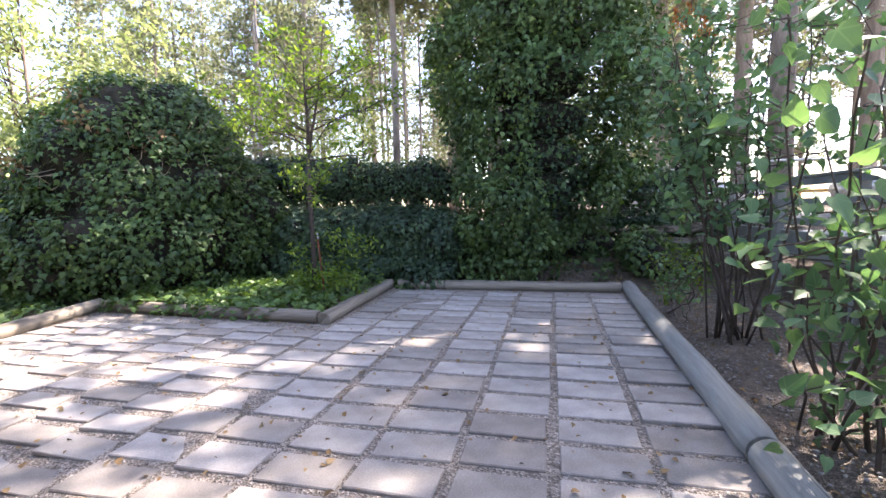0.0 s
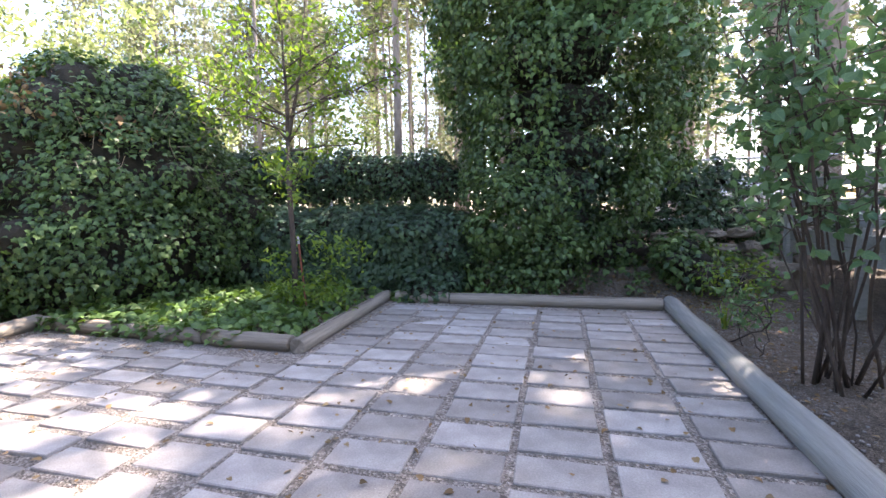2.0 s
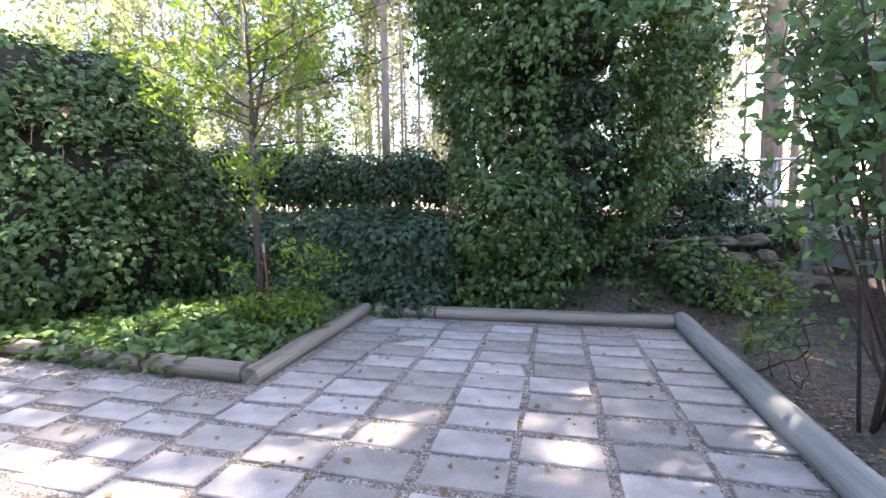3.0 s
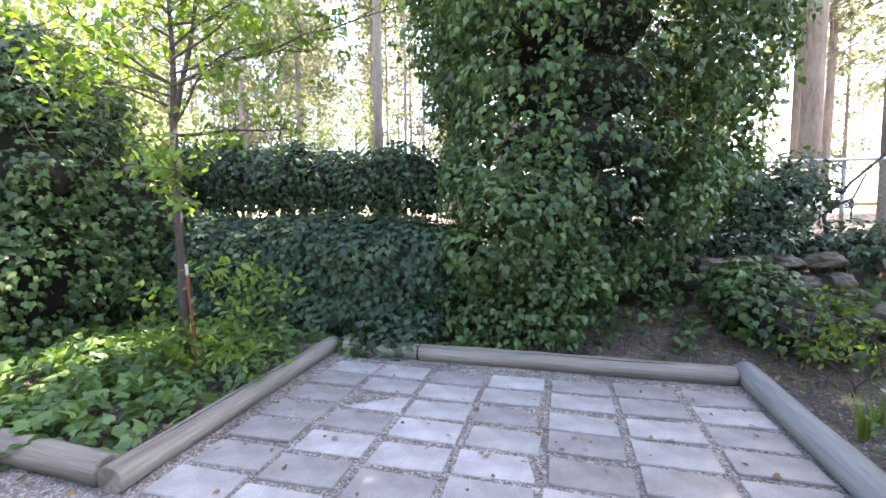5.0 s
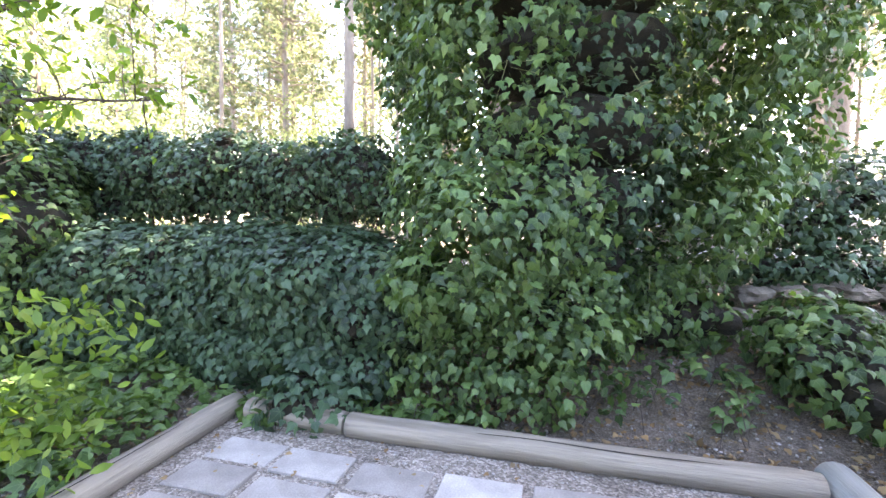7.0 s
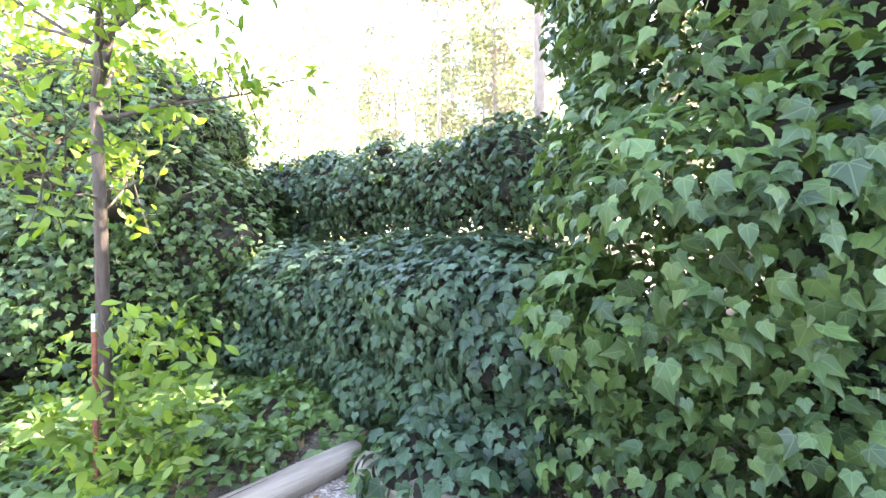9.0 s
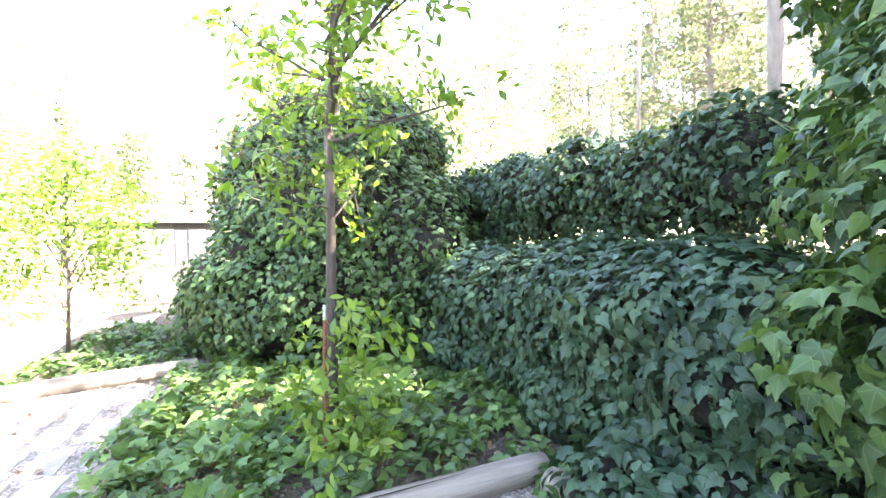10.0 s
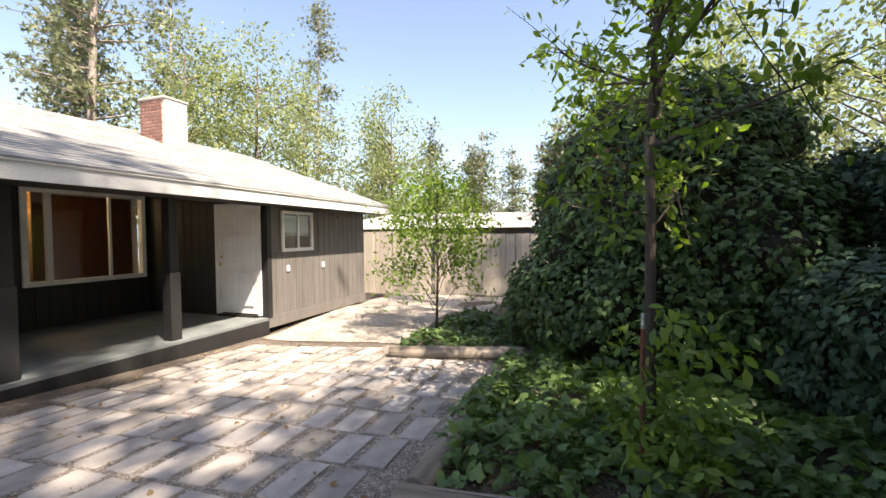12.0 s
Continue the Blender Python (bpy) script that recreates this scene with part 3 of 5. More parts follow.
    tagged(part("tendril_tangle", bm, plain("pale tendrils", (0.2, 0.22, 0.1), 0.8), top, "thin hanging stems"), kind="stuff")
    return tagged(top, "tall tree smothered in dark green ivy", "tree")


ivy_tree()


# ---- woody plants ----
def young_tree():
    base = np.array((-0.91, -1.13, 0.0))
    top = empty("young_tree", pose(*base))
    fork = np.array((0.01, 0.0, 2.3))
    part("trunk", tube([(0, 0, 0), (0.015, 0, 0.8), (-0.01, 0.01, 1.6), fork], [0.045, 0.038, 0.034, 0.03], 10), BARK, top, smooth=True)
    limbs = [(fork, (-0.12, 0.1, 4.2), 0.03), (fork, (0.3, 0.15, 4.4), 0.026), (fork - (0, 0, 0.12), (0.76, 0.69, 2.3), 0.018), (fork, (-1.2, 0.2, 3.1), 0.014), (fork + (0, 0, 0.2), (-1.0, -0.4, 2.6), 0.01), (fork + (0, 0, 0.9), (1.2, 0.4, 3.9), 0.012), (fork + (0, 0, 0.4), (1.1, 0.6, 3.0), 0.01),
             (fork + (0, 0, 0.5), (0.9, -0.2, 3.4), 0.012), (fork + (0, 0, 0.3), (-0.5, -0.7, 3.2), 0.012), (fork + (0, 0, 0.7), (-0.8, 0.5, 3.7), 0.012),
             (fork + (0, 0, 0.8), (0.7, 0.8, 3.9), 0.012), (fork - (0, 0, 0.6), (0.35, -0.25, 1.95), 0.008), (fork - (0, 0, 0.7), (-0.4, 0.2, 2.0), 0.008),
             (fork + (0, 0, 0.9), (-0.3, -0.6, 4.0), 0.012), (fork - (0, 0, 0.05), (0.9, 0.1, 2.9), 0.012),
             (fork + (0, 0, 0.1), (-1.9, 0.35, 3.0), 0.014), (fork + (0, 0, 0.3), (-1.7, -0.3, 3.4), 0.012), (fork + (0, 0, 0.3), (1.75, 0.75, 3.35), 0.016), (fork + (0, 0, 0.6), (1.5, 0.9, 4.0), 0.012)]
    pts, wood = [], bmesh.new()
    for a, b, r in limbs:
        path = stem_points(a, b, 0.07, 8)
        part("branch", tube(path, list(np.linspace(r, 0.004, 8)), 7), BARK, top, smooth=True)
        for q in twig_leaves(path, 15, 0.0, 0.3):
            tip = q + RNG.normal(size=3) * (0.27, 0.27, 0.2) + (0, 0, 0.06)
            twig = stem_points(q, tip, 0.03, 4)
            add_tube(wood, twig, [0.005, 0.004, 0.003, 0.002], 4)
            pts.append(twig_leaves(twig, 11, 0.045, 0.3))
    tagged(part("twigwork", wood, BARK, top), kind="stuff")
    for _ in range(44):
        a = np.array((RNG.normal() * 0.3 + 0.1, RNG.normal() * 0.2 + 0.1, 0.1))
        b = a + (RNG.normal() * 0.22 + 0.12, RNG.normal() * 0.2, RNG.uniform(0.2, 0.6))
        pts.append(twig_leaves(stem_points(a, b, 0.05, 4), 14, 0.05, 0.2))
    for c in ((0.45, 0.1, 0.85), (0.62, 0.2, 0.95), (0.3, 0.05, 0.95), (0.85, 0.15, 0.85), (0.7, -0.1, 0.7), (-0.2, 0.0, 0.75)):
        pts.append(np.array(c) + RNG.normal(size=(40, 3)) * (0.12, 0.1, 0.08))
    leaf_part("leaves", np.concatenate(pts), 0.09, OVAL_SHAPE, LIME, top, droop=0.1)
    return tagged(top, "slender young tree with yellow-green leaves in the ivy bed", "tree")


young_tree()


def stake():
    top = empty("stake", pose(-0.78, -1.19, 0))
    part("rod", tube([(0.1, -0.03, -0.02), (0.0, 0.0, 0.96)], [0.014, 0.014], 8), RUSTY, top, "rusty red iron rod")
    part("tape", tube([(0.002, 0.0, 0.95), (-0.008, 0.004, 1.05)], [0.0155, 0.0155], 8), STEEL, top, "pale grey band")
    return tagged(top, "rusty iron stake with a pale grey band", "stake")


stake()


def shrub(at, targets, leaf_size, per, label, spread=0.09, thick=0.02, shape=HEART_SHAPE, mat=None, twigs=5):
    top = empty("shrub", pose(*at))
    pts, wood = [], bmesh.new()
    for b in targets:
        a = np.array((RNG.normal() * 0.14, RNG.normal() * 0.14, -0.05))
        b = np.asarray(b, float) - at
        path = stem_points(a, b, 0.14, 9)
        part("stem", tube(path, list(np.linspace(thick * RNG.uniform(0.5, 1.2), 0.004, 9)), 7), BARK, top, smooth=True)
        for q in twig_leaves(path, twigs, 0.0, 0.45):
            w = stem_points(q, q + RNG.normal(size=3) * (0.22, 0.22, 0.16), 0.03, 4)
            add_tube(wood, w, [0.006, 0.005, 0.003, 0.002], 4)
            pts.append(twig_leaves(w, per, spread, 0.2))
    tagged(part("twigwork", wood, BARK, top), kind="stuff")
    leaf_part("leaves", np.concatenate(pts), leaf_size, shape, mat or LILAC, top)
    return tagged(top, label, "shrub")


lilac = shrub((4.52, -2.5, 0.0), [(4.55 + 0.85 * math.cos(a) * k, -2.45 + 0.85 * math.sin(a) * k, h) for a, k, h in
      zip(RNG.uniform(0, 6.28, 15), RNG.uniform(0.2, 1.0, 15), RNG.uniform(2.3, 3.8, 15))] + [(3.7, -2.7, 2.6), (3.8, -1.9, 3.0), (3.8, -3.1, 2.9)],
      0.08, 9, "multi-stemmed lilac shrub with sparse green leaves", thick=0.015, twigs=14)
def seed_heads(parent):
    for x, y, z in ((-0.62, -0.25, 2.95), (-0.5, -0.2, 3.02), (-0.4, -0.3, 2.85)):
        k = 90
        t = RNG.random(k)
        p = np.column_stack([x + RNG.normal(size=k) * 0.035 * (1.2 - t), y + RNG.normal(size=k) * 0.035 * (1.2 - t), z + 0.2 * t])
        ob = new("seed_head", leaf_mesh("seed_head", p, RNG.normal(size=(k, 3)), RNG.normal(size=(k, 3)), 0.03 * RNG.uniform(0.6, 1.3, k), OVAL_SHAPE, RUST))
        ob.parent = parent
        tagged(ob, "rust-brown dry seed head", kind="stuff")


seed_heads(lilac)
shrub((4.5, -4.5, 0.0), [(4.1, -5.2, 1.2), (3.8, -5.6, 1.9), (4.4, -5.2, 2.3), (4.7, -4.2, 1.6), (4.0, -5.9, 2.3), (5.0, -4.8, 2.2), (4.4, -4.6, 2.7), (4.0, -4.9, 0.9), (4.7, -4.7, 0.5), (3.75, -5.9, 1.5), (4.3, -4.3, 1.4), (4.9, -4.0, 2.6), (4.2, -5.3, 2.8), (3.7, -5.2, 2.4), (4.6, -5.6, 1.7), (4.5, -3.9, 2.0)],
      0.095, 8, "lilac bush with large heart-shaped leaves by the log", spread=0.1, thick=0.014, twigs=5)
shrub((4.25, -1.75, 0.0), [(4.1, -1.7, 0.6), (4.3, -1.5, 0.75), (4.4, -1.9, 0.7), (4.15, -1.95, 0.55)], 0.06, 8, "small seedling shrub with green leaves", thick=0.008)


shrub((4.6, -0.2, 0.0), [(4.45, -0.3, 0.55), (4.7, -0.15, 0.65), (4.85, -0.3, 0.5), (4.55, 0.0, 0.6), (4.75, -0.45, 0.5), (4.35, -0.1, 0.4)], 0.075, 11, "low fern-like plant with bright green leaves", spread=0.05, thick=0.006, shape=OVAL_SHAPE, mat=LIME)


def blade_tuft(at, count, height):
    top = empty("grass_tuft", pose(*at))
    for _ in range(count):
        a, lean = RNG.uniform(0, 6.283), RNG.uniform(0.05, 0.16)
        bm = bmesh.new()
        h = height * RNG.uniform(0.6, 1.1)
        rows = []
        for t in (0.0, 0.35, 0.7, 1.0):
            c = Vector((math.cos(a) * lean * t * t + 0.02 * math.cos(a), math.sin(a) * lean * t * t + 0.02 * math.sin(a), h * t - 0.02))
            w = Vector((-math.sin(a), math.cos(a), 0)) * (0.011 * (1 - t * t) + 0.0012)
            rows.append([bm.verts.new(c - w), bm.verts.new(c + Vector((math.cos(a), math.sin(a), 0)) * -0.003), bm.verts.new(c + w)])
        for p, q in zip(rows, rows[1:]):
            for e in (0, 1):
                bm.faces.new((p[e], p[e + 1], q[e + 1], q[e]))
        part("blade", bm, LIME, top)
    return tagged(top, "tuft of upright bright green blades by the log", "grass")


blade_tuft((4.28, -0.95, -0.01), 14, 0.32)
blade_tuft((4.5, -0.75, -0.01), 9, 0.26)


# ---- house ----
HOUSE = pose(-4.685, -7.1, 0.25, 0, 0, -3.0) @ pose(0, 0, 0, 0, 2.7, 0)


CHIMNEY = (-0.75, -0.2, -3.45, -2.75, 4.46)


def house():
    h = empty("house", HOUSE)
    for lo, hi in (((-3.6, -0.13, -0.02), (-1.38, -0.02, 2.12)), ((-0.41, -0.13, -0.02), (0.0, -0.02, 2.12)), ((-1.38, -0.13, -0.02), (-0.41, -0.02, 1.24)), ((-1.38, -0.13, 2.02), (-0.41, -0.02, 2.12))):
        part("front_wall", box(lo, hi), SIDING, h)
    x = -3.62
    while x < -0.02:
        w = min(0.2, -0.0 - x)
        if x + w < -1.42 or x > -0.36:
            part("siding_board", box((x + 0.006, -0.02, 0.02), (x + w - 0.006, 0.0, 2.12), 0.003), SIDING, h)
        else:
            part("siding_board", box((x + 0.006, -0.02, 0.02), (x + w - 0.006, 0.0, 1.2), 0.003), SIDING, h)
        x += 0.2
    part("skirt_board", box((-3.64, -0.02, -0.2), (0.0, 0.012, 0.02), 0.004), SIDING, h)
    part("end_wall", box((-3.62, -7.0, -0.2), (-3.5, -0.13, 2.12)), SIDING, h)
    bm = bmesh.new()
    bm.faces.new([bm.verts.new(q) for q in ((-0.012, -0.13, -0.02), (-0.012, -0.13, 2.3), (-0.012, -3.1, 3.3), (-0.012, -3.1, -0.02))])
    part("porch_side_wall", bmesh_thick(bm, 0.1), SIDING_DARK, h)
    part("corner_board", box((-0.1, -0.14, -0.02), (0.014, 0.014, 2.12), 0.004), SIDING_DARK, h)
    # small window
    w = part("window", box((-1.30, -0.012, 1.29), (-0.47, -0.006, 1.97)), GLASS, h, "aluminium sliding window with half-drawn blind")
    w.visible_shadow = False
    for lo, hi in (((-1.39, -0.02, 1.22), (-0.4, 0.03, 1.29)), ((-1.39, -0.02, 1.97), (-0.4, 0.03, 2.03)), ((-1.39, -0.02, 1.29), (-1.32, 0.03, 1.97)), ((-0.46, -0.02, 1.29), (-0.4, 0.03, 1.97)), ((-0.93, -0.02, 1.29), (-0.88, 0.025, 1.97))):
        part("frame", box(lo, hi, 0.004), WHITE, w)
    for k in range(16):
        part("blind_slat", box((-1.31, -0.06, 1.6 + k * 0.022), (-0.47, -0.045, 1.615 + k * 0.022)), WHITE, w)
    for xx in (-0.56, -1.75):
        part("outlet_box", box((xx - 0.04, 0.0, 0.83), (xx + 0.04, 0.03, 0.95), 0.006), WHITE, h, "white outdoor outlet cover")
    part("vent_hole", tube([(-2.4, -0.001, 1.98), (-2.4, 0.006, 1.98)], [0.035, 0.035], 12), BLACK, h)
    # door in the porch side wall
    d = part("door", box((-0.012, -1.12, 0.06), (0.03, -0.22, 2.06), 0.004), WHITE, h, "white six-panel door")
    for lo, hi in (((-0.012, -1.22, 0.03), (0.045, -1.12, 2.16)), ((-0.012, -0.22, 0.03), (0.045, -0.13, 2.16)), ((-0.012, -1.12, 2.06), (0.045, -0.22, 2.16))):
        part("door_frame", box(lo, hi, 0.004), WHITE, h)
    for y0 in (-1.04, -0.62):
        for z0, z1 in ((0.2, 0.85), (0.98, 1.55), (1.66, 1.95)):
            part("panel", box((0.03, y0, z0), (0.05, y0 + 0.32, z1), 0.014), WHITE, d)
            part("moulding", box((0.03, y0 - 0.02, z0 - 0.02), (0.033, y0 + 0.34, z1 + 0.02)), WHITE, d)
    part("handle", tube([(0.03, -1.06, 1.0), (0.07, -1.06, 1.0), (0.085, -1.06, 1.0), (0.1, -1.06, 1.0)], [0.012, 0.012, 0.03, 0.02], 10), BRASS, d, "brass knob")
    part("deadbolt", tube([(0.03, -1.06, 1.14), (0.05, -1.06, 1.14)], [0.028, 0.025], 12), BRASS, d, "brass deadbolt")
    part("threshold", box((-0.01, -1.15, 0.0), (0.1, -0.2, 0.04), 0.004), BLACK, h)
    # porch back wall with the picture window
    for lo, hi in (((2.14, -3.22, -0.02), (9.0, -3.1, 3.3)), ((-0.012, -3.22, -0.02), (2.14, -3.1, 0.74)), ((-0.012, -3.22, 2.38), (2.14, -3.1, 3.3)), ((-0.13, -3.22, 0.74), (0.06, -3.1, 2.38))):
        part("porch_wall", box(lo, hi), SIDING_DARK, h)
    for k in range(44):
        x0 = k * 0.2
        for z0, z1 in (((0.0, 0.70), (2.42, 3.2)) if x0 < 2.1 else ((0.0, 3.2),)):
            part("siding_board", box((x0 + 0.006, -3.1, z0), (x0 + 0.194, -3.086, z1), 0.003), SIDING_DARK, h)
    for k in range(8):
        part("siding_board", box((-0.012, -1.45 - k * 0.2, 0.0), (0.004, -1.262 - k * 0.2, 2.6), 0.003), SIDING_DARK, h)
    w = part("window", box((0.12, -3.17, 0.8), (2.08, -3.164, 2.32)), GLASS, h, "wide window looking into a warm-lit room")
    w.visible_shadow = False
    for lo, hi in (((0.05, -3.18, 0.72), (2.16, -3.06, 0.8)), ((0.05, -3.18, 2.32), (2.16, -3.06, 2.4)), ((0.05, -3.18, 0.8), (0.13, -3.06, 2.32)), ((2.07, -3.18, 0.8), (2.16, -3.06, 2.32)), ((1.7, -3.18, 0.8), (1.79, -3.1, 2.32)), ((0.69, -3.18, 0.8), (0.74, -3.12, 2.32))):
        part("frame", box(lo, hi, 0.004), WHITE, w)
    # room behind
    warm = surface("warm wall paint", (0.5, 0.3, 0.15), (0.58, 0.37, 0.2), 2.0, 0.7, 40, 0.1, 0.002)
    brown = surface("brown wood panel", (0.12, 0.05, 0.025), (0.2, 0.09, 0.045), 3.0, 0.5, 30, 0.2, 0.002, (3, 3, 0.3))
    part("room_floor", box((-3.5, -8.3, -0.06), (9.0, -3.22, 0.0)), brown, h)
    part("room_ceiling", box((-3.5, -8.3, 2.5), (9.0, -3.23, 2.55)), WHITE, h)
    for lo, hi in (((-3.5, -8.3, 0), (0.2, -8.2, 2.5)), ((1.3, -8.3, 0), (9.0, -8.2, 2.5)), ((0.2, -8.3, 0), (1.3, -8.2, 0.9)), ((0.2, -8.3, 2.1), (1.3, -8.2, 2.5)), ((8.9, -8.2, 0), (9.0, -3.22, 2.5))):
        part("room_wall", box(lo, hi), warm, h)
    part("room_divider", box((-1.4, -5.6, 0), (0.35, -5.5, 2.5)), brown, h)
    part("room_divider", box((1.0, -6.4, 0), (1.1, -5.0, 2.5)), warm, h)
    lamp = plain("ceiling lamp", (1.0, 0.75, 0.4))
    lb = lamp.node_tree.nodes["Principled BSDF"]
    lb.inputs["Emission Color"].default_value, lb.inputs["Emission Strength"].default_value = (1.0, 0.7, 0.35, 1), 14.0
    bm = bmesh.new()
    bmesh.ops.create_uvsphere(bm, u_segments=16, v_segments=8, radius=0.16, matrix=pose(1.55, -4.6, 2.42) @ Matrix.Diagonal((1, 1, 0.5, 1)))
    part("room_lamp", bm, lamp, h, "glowing ceiling lamp", True)
    # deck and posts
    part("deck", box((-0.0, -3.1, -0.06), (4.6, 0.0, 0.0), 0.006), DECK, h)
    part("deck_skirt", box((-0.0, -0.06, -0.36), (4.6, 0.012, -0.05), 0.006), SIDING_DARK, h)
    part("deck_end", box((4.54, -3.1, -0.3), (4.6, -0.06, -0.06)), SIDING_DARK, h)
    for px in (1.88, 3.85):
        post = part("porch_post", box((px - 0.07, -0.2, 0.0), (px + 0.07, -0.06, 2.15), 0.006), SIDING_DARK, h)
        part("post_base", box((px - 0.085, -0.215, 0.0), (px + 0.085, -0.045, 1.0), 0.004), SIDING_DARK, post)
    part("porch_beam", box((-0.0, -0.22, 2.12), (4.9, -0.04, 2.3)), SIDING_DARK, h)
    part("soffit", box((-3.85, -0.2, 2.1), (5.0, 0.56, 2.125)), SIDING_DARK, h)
    part("fascia", box((-3.9, 0.56, 2.08), (5.0, 0.6, 2.26), 0.004), WHITE, h)
    part("drip_edge", box((-3.92, 0.55, 2.262), (5.0, 0.625, 2.28)), WHITE, h)
    # roof, with courses of shingles
    rise = 0.354
    bm = bmesh.new()
    courses = 33
    for k in range(courses):
        y0, y1 = 0.63 - k * 0.145, 0.63 - (k + 1) * 0.145 - 0.03
        z0, z1 = 2.29 + (0.63 - y0) * rise, 2.29 + (0.63 - y1) * rise
        x = -3.95
        while x < 9.2:
            wd = RNG.uniform(0.2, 0.42)
            lift = RNG.uniform(0.008, 0.016)
            e = min(x + wd, 9.2)
            quad = [(x + 0.003, y0, z0 + lift), (e - 0.003, y0, z0 + lift), (e - 0.003, y1, z1 + 0.004), (x + 0.003, y1, z1 + 0.004)]
            low = [(q[0], q[1], q[2] - 0.02) for q in quad[:2]]
            v = [bm.verts.new(q) for q in quad + low]
            bm.faces.new(v[:4])
            bm.faces.new((v[0], v[4], v[5], v[1]))
            x = e
    sh = part("shingles", bm, SHINGLE, h, "sun-bleached grey shingles")
    tagged(sh, kind="stuff")
    bm = bmesh.new()
    for s in (1, -1):
        prof = [(0.62, 2.265), (0.62, 2.285), (-4.17, 2.285 + 4.79 * rise), (-4.17, 2.265 + 4.74 * rise - 0.1)]
        ends = [[bm.verts.new((xx, yy if s == 1 else -8.34 - yy, zz)) for yy, zz in prof] for xx in (-3.95, 9.2)]
        for k in range(4):
            bm.faces.new((ends[0][k], ends[0][(k + 1) % 4], ends[1][(k + 1) % 4], ends[1][k]))
        for e in ends:
            bm.faces.new(e)
    bmesh.ops.recalc_face_normals(bm, faces=bm.faces)
    part("roof", bm, SHINGLE, h)
    bm = bmesh.new()
    v = [bm.verts.new(q) for q in ((-3.6, 0.0, 2.1), (-3.6, -8.3, 2.1), (-3.6, -4.17, 3.85))]
    bm.faces.new(v)
    part("gable", bmesh_thick(bm, 0.06), SIDING, h)
    for lo, hi in (((-3.6, -8.4, -0.2), (0.2, -8.301, 2.12)), ((1.3, -8.4, -0.2), (9.0, -8.301, 2.12)), ((0.2, -8.4, -0.2), (1.3, -8.301, 0.9))):
        part("rear_wall", box(lo, hi), SIDING, h)
    part("east_wall", box((9.0, -8.4, -0.2), (9.1, -3.1, 2.4)), SIDING, h)
    # chimney: red on the porch side, pale in front
    cx0, cx1, cy0, cy1, ctop = CHIMNEY
    c = part("chimney", box((cx0, cy0, 3.2), (cx1, cy1, ctop)), MORTAR, h, "brick chimney, red on one side and pale on the other")
    meshes = []
    for hi, mat in (((0.2, 0.012, 0.06), PALE_BRICK), ((0.012, 0.2, 0.06), BRICK), ((0.012, 0.1, 0.06), BRICK), ((0.1, 0.012, 0.06), PALE_BRICK)):
        bm = box((0, 0, 0), hi, 0.004)
        me = bpy.data.meshes.new("brick")
        bm.to_mesh(me), bm.free()
        me.materials.append(mat)
        meshes.append(me)
    for row in range(int((ctop - 3.3) / 0.072)):
        z = 3.3 + row * 0.072
        for along, lo, hi in ((0, cx0, cx1), (1, cy0, cy1)):
            q = lo + 0.004
            half = row % 2 == 1
            while q < hi - 0.1:
                wide = 0.1 if half or hi - q < 0.2 else 0.2
                me = meshes[(3 if wide == 0.1 else 0) if along == 0 else (2 if wide == 0.1 else 1)]
                share("brick", me, pose(q, cy1 - 0.002, z) if along == 0 else pose(cx1 - 0.002, q, z), c)
                q += wide + 0.011
                half = False
    part("chimney_cap", box((cx0 - 0.03, cy0 - 0.03, ctop), (cx1 + 0.03, cy1 + 0.03, ctop + 0.05), 0.01), MORTAR, c)
    part("flue", tube([((cx0 + cx1) / 2, cy0 + 0.3, ctop + 0.03), ((cx0 + cx1) / 2, cy0 + 0.3, ctop + 0.14)], [0.1, 0.1], 12), BRICK, c)
    return tagged(h, "low dark grey ranch house with white fascia and covered porch", "house")


def bmesh_thick(bm, t):
    bmesh.ops.solidify(bm, geom=bm.faces[:], thickness=t)
    return bm


house()


# ---- board fence ----
def board_fence(a, b, z, height, label):
    a, b = Vector((*a, z)), Vector((*b, z))
    d = (b - a)
    m = Matrix.Translation(a) @ d.to_track_quat("X", "Z").to_matrix().to_4x4()
    top = empty("board_fence", m)
    n = int(d.length / 0.15)
    bm = bmesh.new()
    add_box(bm, (0, -0.012, 0.03), (0.142, 0.012, height), 0.004)
    me = bpy.data.meshes.new("board")
    bm.to_mesh(me), bm.free()
    me.materials.append(FENCE_WOOD)
    for k in range(n):
        share("board", me, pose(k * 0.15, RNG.normal() * 0.003, RNG.normal() * 0.008, 0, RNG.normal() * 0.3, 0), top)
    for zz in (0.4, height - 0.35):
        part("rail", box((0, 0.013, zz), (d.length, 0.05, zz + 0.09)), FENCE_WOOD, top)
    return tagged(top, label, "fence")


board_fence((-11.2, -9.6), (-11.2, -5.9), 0.12, 2.1, "tan vertical board fence streaked with shadows")
board_fence((-11.2, -5.85), (-11.6, 2.0), 0.16, 1.95, "tan vertical board fence beside the ivy mound")


# ---- far buildings, fence, cars ----
def carport():
    c = empty("outbuilding", pose(-15.5, -5.5, 0.2))
    part("wall", box((-2.5, -4.5, 0), (2.0, 4.0, 2.3)), SIDING, c)
    bm = box((-2.9, -5.0, 2.3), (2.5, 4.5, 2.42))
    for v in bm.verts:
        v.co.z += 0.16 * (2.5 - v.co.x)
    part("roof", bm, SHINGLE, c, "pale sunlit roof")
    part("fascia", box((2.5, -5.0, 2.22), (2.55, 4.5, 2.44)), WHITE, c)
    return tagged(c, "low outbuilding with a pale sunlit roof", "shed")


carport()


